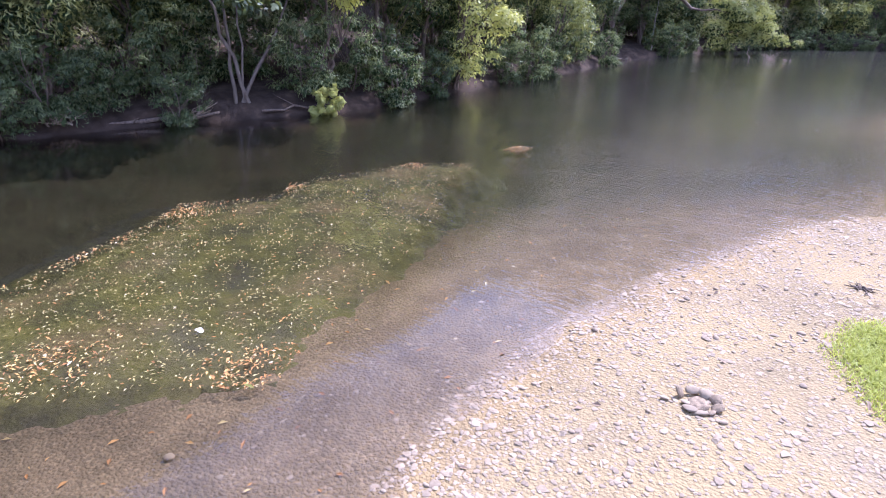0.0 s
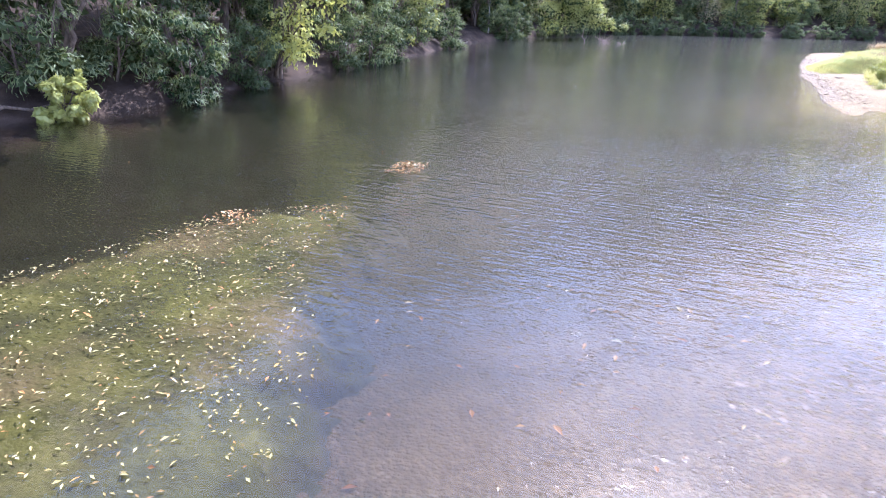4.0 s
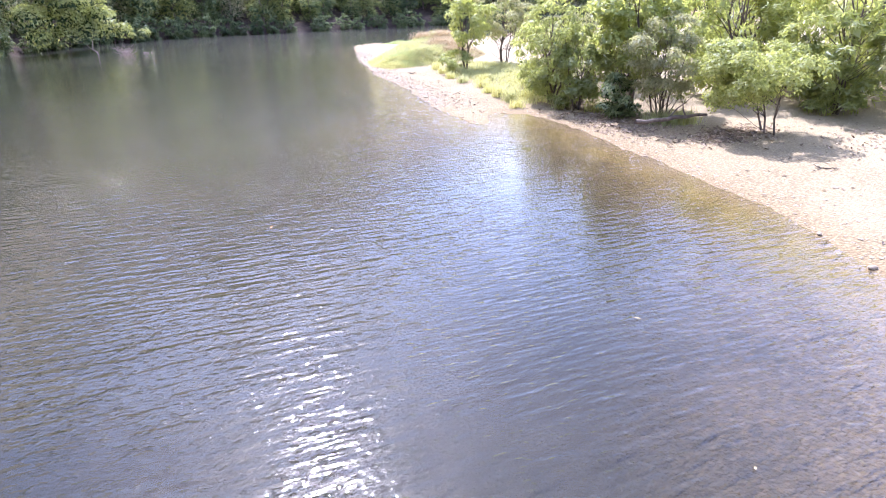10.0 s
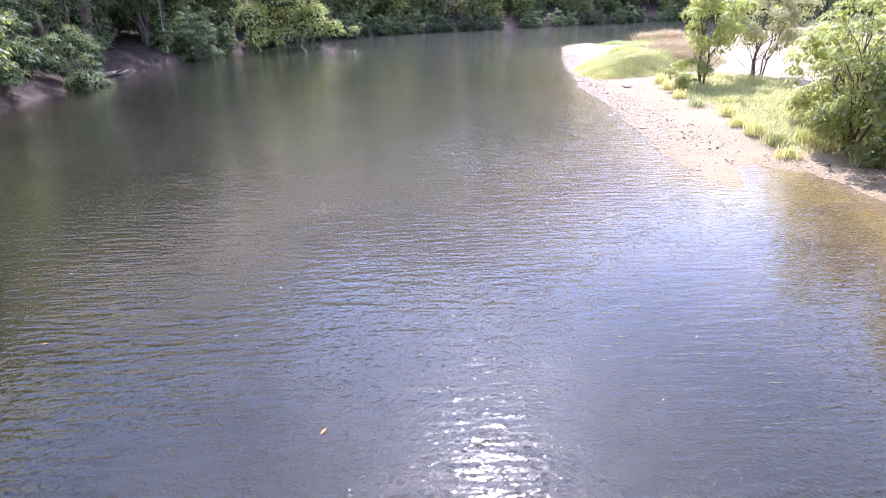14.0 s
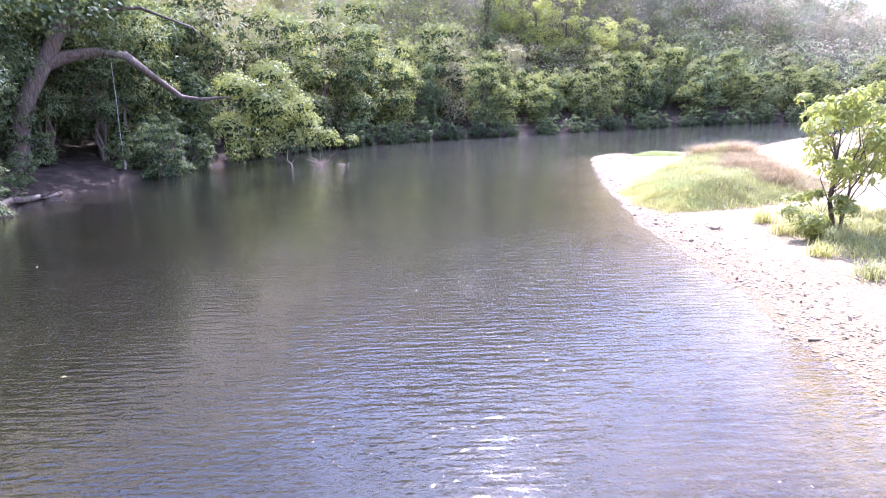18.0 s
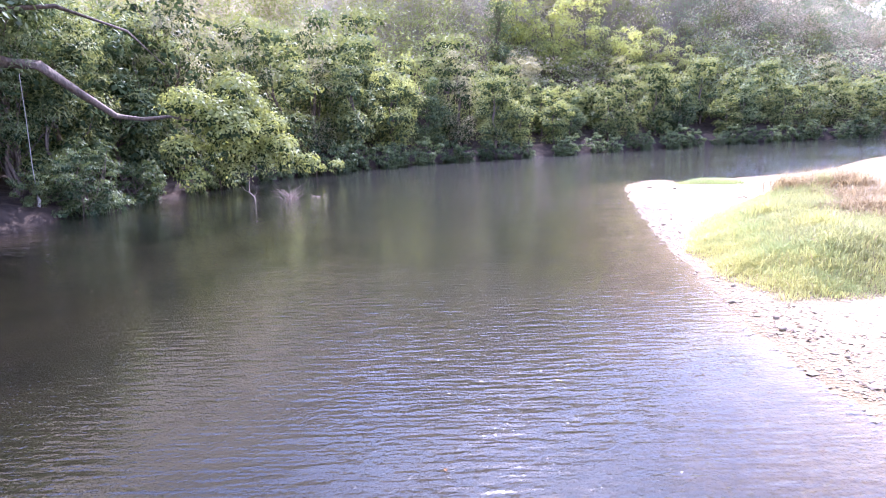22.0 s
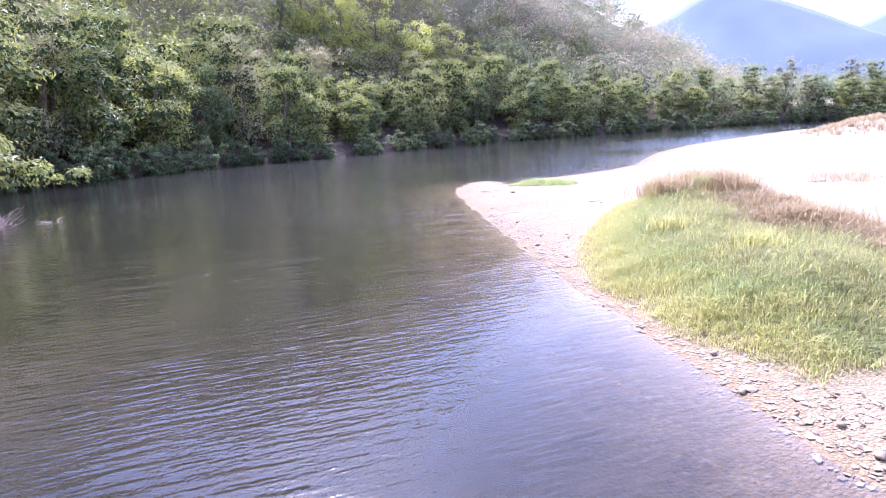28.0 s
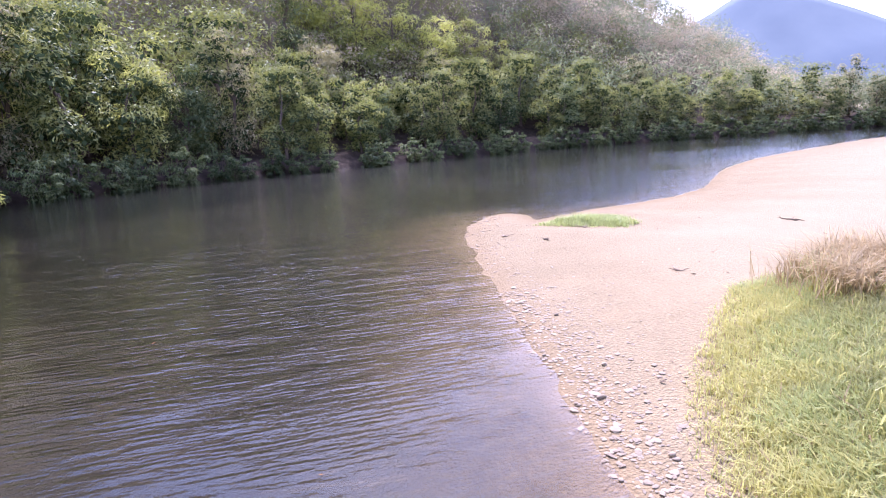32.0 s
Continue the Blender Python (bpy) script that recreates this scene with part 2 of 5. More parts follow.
# Ground: gravel beach, wet shore, stony bed, leaf litter under the trees, dry hillside.
ground_mat, nt, b = material("ground_gravel_and_soil", 0.95)
b.inputs["Specular IOR Level"].default_value = 0.12
shore, left = attr(nt, "shore"), attr(nt, "left")
v1, v2 = voronoi(nt, 13.0, (1, 1.25, 1)), voronoi(nt, 30.0)
peb = ramp(nt, v1.outputs["Color"], [(0.0, (0.188, 0.147, 0.092)), (0.3, (0.257, 0.203, 0.126)), (0.7, (0.300, 0.242, 0.150)), (1.0, (0.365, 0.305, 0.205))])
crevice = span(nt, v1.outputs["Distance"], 0.36, 0.62)
peb = mixc(nt, mathn(nt, "MULTIPLY", crevice, 0.55), peb, (0.126, 0.096, 0.063))
sand = mixc(nt, 0.4, ramp(nt, noise_at(nt, 0.5, 6), [(0.3, (0.250, 0.193, 0.121)), (0.7, (0.326, 0.258, 0.168))]), ramp(nt, v2.outputs["Color"], [(0.0, (0.206, 0.160, 0.103)), (1.0, (0.345, 0.283, 0.194))]))
cobbly = span(nt, mathn(nt, "ADD", noise_at(nt, 0.3, 4), mathn(nt, "MULTIPLY", noise_at(nt, 3.0, 3), 0.35)), 0.46, 0.74)
stony = span(nt, deep_y(nt), 14.0, 40.0)
beach = mixc(nt, mathn(nt, "MULTIPLY", mathn(nt, "ADD", mathn(nt, "MULTIPLY", cobbly, 0.65), 0.3), mathn(nt, "SUBTRACT", 1.0, mathn(nt, "MULTIPLY", stony, 0.6))), sand, peb)
beach = mixc(nt, mathn(nt, "MULTIPLY", span(nt, noise_at(nt, 0.45, 5), 0.5, 0.68), 0.28), beach, (0.33, 0.25, 0.155))
beach = mixc(nt, mathn(nt, "MULTIPLY", span(nt, shore, 2.0, 9.0), 0.5), beach, (0.350, 0.296, 0.205))
beach = mixc(nt, 1.0, beach, (0.93, 0.915, 0.86), "MULTIPLY")
beach = mixc(nt, mathn(nt, "MULTIPLY", span(nt, deep_y(nt), -8.0, -15.0), span(nt, noise_at(nt, 0.4, 4), 0.32, 0.60)), beach, (0.285, 0.218, 0.118))
wet = mixc(nt, span(nt, mathn(nt, "ADD", shore, mathn(nt, "MULTIPLY", noise_at(nt, 1.2, 4), 0.9)), 0.4, 2.0), mixc(nt, 1.0, beach, (0.90, 0.85, 0.80), "MULTIPLY"), beach)
v3 = voronoi(nt, 11.0, (1.3, 1, 1))
bedc = mixc(nt, 0.58, mixc(nt, mathn(nt, "MULTIPLY", span(nt, v3.outputs["Distance"], 0.34, 0.62), 0.7), ramp(nt, v3.outputs["Color"], [(0.0, (0.078, 0.058, 0.035)), (0.45, (0.187, 0.129, 0.070)), (0.75, (0.281, 0.195, 0.109)), (1.0, (0.300, 0.235, 0.160))]), (0.055, 0.043, 0.027)), ramp(nt, noise_at(nt, 0.9, 6), [(0.35, (0.125, 0.094, 0.051)), (0.7, (0.265, 0.199, 0.113))]))
# Deep bed colour: light lost in the water, put in as darkening.
depth_dark = mixc(nt, span(nt, deep_y(nt), 6.0, 34.0), ramp(nt, noise_at(nt, 0.3, 4), [(0.3, (0.052, 0.050, 0.028)), (0.7, (0.092, 0.083, 0.046))]), ramp(nt, noise_at(nt, 0.3, 4), [(0.3, (0.026, 0.026, 0.016)), (0.7, (0.060, 0.052, 0.030))]))
place = nt.nodes.new("ShaderNodeNewGeometry")
deep = nt.nodes.new("ShaderNodeSeparateXYZ")
nt.links.new(place.outputs["Position"], deep.inputs[0])
# The bed dims towards that colour as it gets deeper.
bedc = mixc(nt, span(nt, mathn(nt, "ADD", deep.outputs["Z"], mathn(nt, "MULTIPLY", noise_at(nt, 0.35, 3), 0.3)), 0.0, -0.62), bedc, depth_dark)
golden = mathn(nt, "MULTIPLY", mathn(nt, "MULTIPLY", span(nt, shore, -2.6, -0.5), span(nt, noise_at(nt, 0.7, 4), 0.30, 0.55)), mathn(nt, "MULTIPLY", span(nt, deep_y(nt), -9.0, -4.0), span(nt, deep_y(nt), 30.0, 14.0)))
bedc = mixc(nt, mathn(nt, "MULTIPLY", golden, 0.75), bedc, ramp(nt, noise_at(nt, 5.0, 4), [(0.3, (0.16, 0.118, 0.034)), (0.7, (0.33, 0.245, 0.080))]))
land = mixc(nt, span(nt, shore, -0.9, 0.1), bedc, wet)
# Bank soil and litter, coloured extra dark for the shade under the trees.
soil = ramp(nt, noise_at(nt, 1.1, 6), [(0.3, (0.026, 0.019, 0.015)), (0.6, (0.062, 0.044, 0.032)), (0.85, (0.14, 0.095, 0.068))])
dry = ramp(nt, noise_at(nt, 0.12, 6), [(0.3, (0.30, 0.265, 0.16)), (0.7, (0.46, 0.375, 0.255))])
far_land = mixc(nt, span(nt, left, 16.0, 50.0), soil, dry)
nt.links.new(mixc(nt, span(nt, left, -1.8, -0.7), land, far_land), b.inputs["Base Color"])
hgt = mathn(nt, "ADD", mathn(nt, "MULTIPLY", v1.outputs["Distance"], -1.0), mathn(nt, "ADD", mathn(nt, "MULTIPLY", v2.outputs["Distance"], -0.4), mathn(nt, "MULTIPLY", noise_at(nt, 16.0, 5), 0.4)))
bump(nt, b, hgt, 0.9, 0.035)

# Water: a rippled mirror by its angle, clear brown below.
water_mat = bpy.data.materials.new("river_water")
water_mat.use_nodes = True
nt = water_mat.node_tree
nt.nodes.remove(nt.nodes["Principled BSDF"])
gloss = node(nt, "ShaderNodeBsdfGlossy", Roughness=0.04)
sheen = node(nt, "ShaderNodeBsdfGlossy", Roughness=0.24)
clear = nt.nodes.new("ShaderNodeBsdfTransparent")
nt.links.new(mixc(nt, mathn(nt, "POWER", 0.03, attr(nt, "depth")), (0.50, 0.49, 0.455), (0.95, 0.94, 0.92)), clear.inputs["Color"])
for n in (gloss, sheen):
    n.inputs["Color"].default_value = (1, 1, 1, 1)
fres = node(nt, "ShaderNodeFresnel", IOR=1.36)
both, mixs = nt.nodes.new("ShaderNodeMixShader"), nt.nodes.new("ShaderNodeMixShader")
both.inputs[0].default_value = 0.03
bmp = nt.nodes.new("ShaderNodeBump")
bmp.inputs["Strength"].default_value, bmp.inputs["Distance"].default_value = 1.0, 0.029
calm = span(nt, noise_at(nt, 0.055, 3), 0.34, 0.62)
waves = mathn(nt, "ADD", mathn(nt, "MULTIPLY", noise_at(nt, 2.1, 1, (0.60, 3.1, 1)), 0.80), mathn(nt, "MULTIPLY", noise_at(nt, 4.2, 1, (1.9, 2.9, 1)), 0.20))
glints = mathn(nt, "ADD", mathn(nt, "MULTIPLY", span(nt, noise_at(nt, 4.5, 0, (1.2, 1.5, 1)), 0.56, 0.82), 0.10), mathn(nt, "MULTIPLY", span(nt, noise_at(nt, 9.5, 0, (1.0, 1.6, 1)), 0.61, 0.80), 0.24))
still = mathn(nt, "ADD", mathn(nt, "MULTIPLY", span(nt, deep_y(nt), -22.0, -8.0), 0.85), mathn(nt, "ADD", mathn(nt, "MULTIPLY", span(nt, deep_y(nt), 34.0, 66.0), 1.0), mathn(nt, "MULTIPLY", span(nt, deep_y(nt), 32.0, 14.0), 0.3)))
waves = mathn(nt, "MULTIPLY", mathn(nt, "MULTIPLY", waves, still), mathn(nt, "ADD", mathn(nt, "MULTIPLY", calm, 0.55), 0.42))
swell = mathn(nt, "MULTIPLY", mathn(nt, "MULTIPLY", noise_at(nt, 0.95, 2, (0.55, 2.3, 1)), span(nt, deep_y(nt), 22.0, 50.0)), mathn(nt, "ADD", mathn(nt, "MULTIPLY", calm, 0.8), 0.25))
long_waves = mathn(nt, "MULTIPLY", mathn(nt, "MULTIPLY", noise_at(nt, 0.6, 0, (0.8, 2.2, 1)), span(nt, deep_y(nt), 30.0, 48.0)), mathn(nt, "ADD", mathn(nt, "MULTIPLY", calm, 1.1), 0.4))
waves = mathn(nt, "ADD", mathn(nt, "ADD", waves, swell), long_waves)
nt.links.new(mathn(nt, "ADD", waves, mathn(nt, "MULTIPLY", glints, mathn(nt, "MULTIPLY", span(nt, deep_y(nt), -24.0, -17.0), span(nt, deep_y(nt), 40.0, 12.0)))), bmp.inputs["Height"])
for n in (gloss, sheen, fres):
    nt.links.new(bmp.outputs["Normal"], n.inputs["Normal"])
nt.links.new(gloss.outputs[0], both.inputs[1])
nt.links.new(sheen.outputs[0], both.inputs[2])
nt.links.new(mathn(nt, "MULTIPLY", fres.outputs[0], 1.32, True), mixs.inputs[0])
nt.links.new(clear.outputs[0], mixs.inputs[1])
nt.links.new(both.outputs[0], mixs.inputs[2])
nt.links.new(mixs.outputs[0], nt.nodes["Material Output"].inputs["Surface"])


# ---- building helpers ----
def mesh_of(name, verts, faces, mat, smooth=False):
    """A mesh from an array of points and an array of faces that all have the same number of corners."""
    verts, faces = np.asarray(verts, np.float32), np.asarray(faces, np.int32)
    me = bpy.data.meshes.new(name)
    k = faces.shape[1]
    me.vertices.add(len(verts))
    me.vertices.foreach_set("co", verts.ravel())
    me.loops.add(faces.size)
    me.loops.foreach_set("vertex_index", faces.ravel())
    me.polygons.add(len(faces))
    me.polygons.foreach_set("loop_start", np.arange(len(faces), dtype=np.int32) * k)
    me.polygons.foreach_set("loop_total", np.full(len(faces), k, np.int32))
    me.polygons.foreach_set("use_smooth", np.full(len(faces), smooth))
    me.materials.append(mat)
    me.update(calc_edges=True)
    me.validate()
    return me


def part(name, me, parent, label=""):
    ob = new(name, me)
    ob.parent = parent
    return tagged(ob, label)


def thing(name, at, label, category, group="", turn=0.0, size=1.0):
    ob = new(name)
    ob.empty_display_size = 0.2
    ob.matrix_world = Matrix.LocRotScale(at, Euler((0, 0, turn)), Vector((size,) * 3))
    return tagged(ob, label, category, group)


def tube(points, radii, sides=8):
    """Points and quads of a tapered tube along points."""
    pts = [Vector(p) for p in points]
    rings = []
    for i, p in enumerate(pts):
        d = (pts[min(i + 1, len(pts) - 1)] - pts[max(i - 1, 0)]).normalized()
        u = d.orthogonal().normalized()
        w = d.cross(u)
        rings.append([p + (u * math.cos(a) + w * math.sin(a)) * radii[i] * (1 + 0.12 * math.sin(3 * a + i)) for a in (2 * math.pi * k / sides for k in range(sides))])
    verts = [v for r in rings for v in r]
    faces = [(i * sides + k, i * sides + (k + 1) % sides, (i + 1) * sides + (k + 1) % sides, (i + 1) * sides + k) for i in range(len(pts) - 1) for k in range(sides)]
    tip = len(verts)
    faces += [(tip - sides + k, tip - sides + (k + 1) % sides, tip - sides + (k + 2) % sides, tip - sides + (k + 3) % sides) for k in (0, 2)][:1]
    return np.array([tuple(v) for v in verts]), np.array(faces)


def joined(pieces):
    verts, faces, n = [], [], 0
    for v, f in pieces:
        verts.append(v)
        faces.append(f + n)
        n += len(v)
    return np.concatenate(verts), np.concatenate(faces)


def bent(rng, a, b, steps=5, wobble=0.08):
    a, b = np.array(a, float), np.array(b, float)
    d = np.linalg.norm(b - a)
    pts = [a + (b - a) * s + rng.normal(0, wobble * d, 3) * math.sin(math.pi * s) for s in np.linspace(0, 1, steps)]
    return [tuple(p) for p in pts]


def leaves(rng, anchors, count, size, flat=0.8, hang=0.35, wide=0.42, corners=4):
    """Diamond leaves in clumps round the anchors (x, y, z, r), thickest near each clump's skin."""
    an = np.array(anchors, float)
    w = an[:, 3] ** 2
    idx = rng.choice(len(an), count, p=w / w.sum())
    d = rng.normal(0, 1, (count, 3))
    d[:, 2] = np.where((d[:, 2] < 0) & (rng.uniform(0, 1, count) < 0.7), -d[:, 2], d[:, 2])
    d /= np.linalg.norm(d, axis=1)[:, None]
    rad = an[idx, 3] * rng.uniform(0.3, 1.0, count) ** 0.4 * rng.choice([1.0, 1.2], count, p=[0.82, 0.18])
    pos = an[idx, :3] + d * rad[:, None] * np.array([1, 1, flat])
    up = d * 0.9 + rng.normal(0, 0.25, (count, 3)) + np.array([0, 0, 0.45])
    up /= np.linalg.norm(up, axis=1)[:, None]
    along = d * 0.5 + rng.normal(0, 0.6, (count, 3))
    along[:, 2] -= hang
    along -= up * (along * up).sum(1)[:, None] * 0.7
    along /= np.linalg.norm(along, axis=1)[:, None]
    side = np.cross(along, up)
    side /= np.linalg.norm(side, axis=1)[:, None] + 1e-6
    ln = (size * rng.uniform(0.6, 1.35, count))[:, None]
    v = np.stack([pos - along * ln * 0.5, pos + side * ln * wide * 0.5 - along * ln * 0.05, pos + along * ln * 0.5, pos - side * ln * wide * 0.5 - along * ln * 0.05], 1)
    if corners == 3:
        v = v[:, [0, 1, 2]] + (v[:, [3]] - v[:, [0]]) * np.array([0, 0.35, 0.0])[None, :, None]
    return v.reshape(-1, 3), np.arange(count * corners).reshape(-1, corners)


def spread(rng, count, centre, radii, r0, r1, low=None):
    """Clump centres inside an ellipsoid, nearer its skin."""
    out = []
    while len(out) < count:
        d = rng.normal(0, 1, 3)
        d /= np.linalg.norm(d)
        p = np.array(centre) + d * np.array(radii) * rng.uniform(0.25, 1) ** 0.6
        if low is None or p[2] > low:
            out.append((*p, rng.uniform(r0, r1)))
    return out


def tree(name, at, seed, kind, height, width, count, leaf, label, category="tree", group="", low=0.12, stems=1, wood=None, clump=0.17, turn=0.0, lean=(0, 0), hang=0.35, wide=0.42, clumps=30, corners=4, inner=0):
    """A tree with a tapered trunk, limbs out to its leaf clumps, and a crown of single leaves."""
    rng = np.random.default_rng(seed)
    ob = thing(name, at, label, category, group, turn)
    zc, rz = height * (0.53 + low / 2), height * (0.5 - low / 2)
    anchors = spread(rng, clumps, (lean[0], lean[1], zc), (width, width, rz), height * clump * 0.55, height * clump)
    anchors = [(x, y, min(z, height - r * 0.6), r * (0.75 if z > zc + rz * 0.5 else 1.0)) for x, y, z, r in anchors]
    if low < 0.06:
        for k in range(clumps // 3):
            a, q = rng.uniform(0, 6.28), rng.uniform(0.25, 0.72)
            anchors.append((width * q * math.cos(a), width * q * math.sin(a), height * rng.uniform(0.06, 0.3), height * clump * rng.uniform(0.6, 0.95)))
    pieces = []
    for s in range(stems):
        off = rng.normal(0, 0.12 * width, 2) if stems > 1 else (0, 0)
        top = (lean[0] * 0.8 + off[0] * 2.5, lean[1] * 0.8 + off[1] * 2.5, height * rng.uniform(0.68, 0.85))
        pts = bent(rng, (off[0] * 0.3, off[1] * 0.3, -0.4), top, 7, 0.03)
        r = height * 0.018 / stems**0.4
        pieces.append(tube(pts, [r * (1.25, 1.0, 0.85, 0.7, 0.5, 0.35, 0.15)[i] for i in range(7)]))
        for a in anchors[s::stems][:7]:
            k = min(max(int((a[2] / height) * 5), 1), 5)
            pieces.append(tube(bent(rng, pts[k], a[:3], 4, 0.06), [r * 0.38, r * 0.28, r * 0.18, r * 0.06], 4))
    part("trunk", mesh_of(name + "_trunk", *joined(pieces), wood or bark, True), ob)
    # Core leaves; off the beach, their dark colour stands in for crown shade.
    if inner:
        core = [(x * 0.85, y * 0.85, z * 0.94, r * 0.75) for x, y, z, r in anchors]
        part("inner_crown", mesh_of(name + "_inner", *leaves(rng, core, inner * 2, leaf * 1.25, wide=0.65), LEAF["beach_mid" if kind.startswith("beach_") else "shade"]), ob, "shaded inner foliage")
    part("crown", mesh_of(name + "_crown", *leaves(rng, anchors, count, leaf, hang=hang, wide=wide, corners=corners), LEAF[kind]), ob)
    return ob


# ---- plan of the river ----
LEFT_BANK = [(-62, -120), (-42, -60), (-31.5, -30), (-27.6, -23.5), (-26.3, -17.5), (-23.6, -12), (-22.0, -7), (-21.8, -2), (-22.4, 6), (-22.6, 14), (-22.8, 24), (-23.4, 34), (-24.6, 41), (-23.5, 48), (-22, 60), (-18.5, 73), (-13.5, 84), (-6.5, 88.5), (1, 94), (10, 95.5), (22, 101), (36, 107.5), (57, 112), (75, 113.5), (95, 116), (125, 114), (190, 112), (300, 125)]
RIGHT_BANK = [(20, -120), (8.6, -60), (5.3, -42), (3.7, -33), (2.95, -29), (2.6, -26.4), (2.55, -24.6), (2.68, -22.8), (3.05, -20.3), (3.8, -17.6), (4.6, -14.6), (5.55, -11.9), (6.75, -9.9), (8.2, -7), (9.5, -3.7), (10.1, 0.5), (10.4, 4.5), (10.8, 8), (10.5, 10.8), (9.3, 11.9), (8.6, 11.1), (8.25, 10.0), (7.85, 9.5), (7.5, 10.0), (7.3, 11.6), (7.4, 15), (7.9, 20), (8.1, 25), (8.1, 28.5), (8.5, 31), (8.9, 34), (9.4, 38), (10.4, 43.5), (11.6, 50), (12.5, 54.6), (13.2, 57.0), (14.0, 58.7), (15.4, 60.3), (16.7, 60.9), (17.35, 59.8), (17.1, 58.1), (18.4, 58.8), (20.5, 59.6), (24, 60.4), (27.7, 61.7), (31, 63.6), (35, 67.5), (39.2, 71.6), (48.5, 78), (60, 83.5), (78, 91.3), (95, 95.5), (130, 99), (190, 103), (300, 115)]
MOUND = [(9.7, 30.2), (9.1, 33), (9.6, 37), (10.7, 39.3), (11.4, 40.4), (12.8, 42.0), (14.4, 43.4), (16.0, 44.7), (18.0, 45.3), (19.8, 44.4), (20.6, 42.0), (20.4, 38), (19.2, 34), (17.0, 31.2), (13.5, 29.8)]

DUNE = [(60, 72), (64, 77.5), (75, 84), (100, 90), (114, 88), (106, 62), (82, 55), (66, 59)]


def to_line(pts, line):
    best = np.full(len(pts), 1e9)
    ln = np.array(line, float)
    for a, c in zip(ln[:-1], ln[1:]):
        d = c - a
        s = np.clip(((pts - a) @ d) / (d @ d), 0, 1)
        best = np.minimum(best, np.hypot(*(pts - a - s[:, None] * d).T))
    return best


def inside(pts, poly):
    x, y = pts[:, 0], pts[:, 1]
    hit = np.zeros(len(pts), bool)
    n = len(poly)
    for i in range(n):
        (x0, y0), (x1, y1) = poly[i], poly[(i + 1) % n]
        if y0 != y1:
            hit ^= ((y0 > y) != (y1 > y)) & (x < (x1 - x0) * (y - y0) / (y1 - y0) + x0)
    return hit


RIVER = LEFT_BANK + RIGHT_BANK[::-1]


def wavy(x, y, s, seed=0.0):
    return (np.sin(x * s + 1.3 + seed) * np.cos(y * s * 1.17 + 0.7 + seed) + 0.6 * np.sin(x * s * 2.3 + y * s * 1.9 + seed * 2)) / 1.6


def smooth01(v):
    v = np.clip(v, 0, 1)
    return v * v * (3 - 2 * v)


def lay(pts):
    """Height, signed distance from the gravel shore, signed distance from the wooded shore."""
    pts = np.asarray(pts, float)
    x, y = pts.T
    dl, dr = to_line(pts, LEFT_BANK), to_line(pts, RIGHT_BANK)
    wet = inside(pts, RIVER)
    lside = (~wet) & (dl < dr)
    rside = (~wet) & ~lside
    z = np.zeros(len(pts))
    shelf = np.interp(y, [-25, -14, 0, 6, 13, 19, 30, 50, 62], [0.045, 0.085, 0.14, 0.09, 0.09, 0.15, 0.17, 0.15, 0.11])
    z[wet] = -np.minimum(np.minimum(shelf[wet] * dr[wet], 0.30 * dl[wet] + 0.05), 1.7)
    m = np.where(inside(pts, MOUND), 1.0, 0.0) * smooth01(to_line(pts, MOUND + MOUND[:1]) / 3.4)
    zr = 0.95 * (1 - np.exp(-dr * 0.075)) + 0.05 * wavy(x, y, 0.5) * smooth01(dr / 4) + 0.85 * m + 0.34 * np.exp(-((x - 16.6) ** 2 / 12.0 + (y - 41.6) ** 2 / 16.0))
    zr += 0.42 * np.maximum(0, (x - 42) - 0.9 * np.maximum(0, y - 12)) * (y < 60) * smooth01((x - 42) / 40)
    zr += 1.3 * np.where(inside(pts, DUNE), 1.0, 0.0) * smooth01(to_line(pts, DUNE + DUNE[:1]) / 7.0)
    z[rside] = np.minimum(zr, 75)[rside]
    r = np.hypot(x + 3, y - 275)
    hill = 118 * smooth01((1 - r / 194) * 0.95) ** 0.8 + 85 * smooth01((-x - 28) / 80) + 2.0 * wavy(x, y, 0.06)
    zl = 1.3 * (1 - np.exp(-dl * 0.6)) + 0.05 * np.minimum(dl, 30) + np.maximum(hill, 0) * smooth01(dl / 45) + 0.15 * wavy(x, y, 0.9)
    z[lside] = np.maximum(zl, 0.02 + 0.1 * np.minimum(dl, 1))[lside]
    z += (0.014 * wavy(x, y, 1.3) + 0.010 * wavy(x, y, 3.7, 1.0)) * np.exp(-dr / 1.5)
    return z, np.where(rside, dr, -dr), np.where(lside, dl, -dl)


def stretch_axis(lo, hi, step, far):
    core = list(np.arange(lo, hi + 1e-6, step))
    s, v, w = step, lo, hi
    left, right = [], []
    while w < far:
        s *= 1.22
        v, w = v - s, w + s
        left.append(v)
        right.append(w)
    return np.array(left[::-1] + core + right)


gx, gy = stretch_axis(-34, 44, 0.48, 2500), stretch_axis(-40, 114, 0.48, 2500)
grid = np.stack(np.meshgrid(gx, gy), -1).reshape(-1, 2)
gz, g_shore, g_left = lay(grid)
nx, ny = len(gx), len(gy)
ids = np.arange(nx * ny).reshape(ny, nx)
quads = np.stack([ids[:-1, :-1], ids[:-1, 1:], ids[1:, 1:], ids[1:, :-1]], -1).reshape(-1, 4)
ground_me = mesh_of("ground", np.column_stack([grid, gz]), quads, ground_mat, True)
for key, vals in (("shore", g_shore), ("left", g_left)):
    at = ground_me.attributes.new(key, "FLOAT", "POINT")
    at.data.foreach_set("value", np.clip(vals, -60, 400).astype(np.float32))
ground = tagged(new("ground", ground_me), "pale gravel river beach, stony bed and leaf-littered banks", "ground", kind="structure")


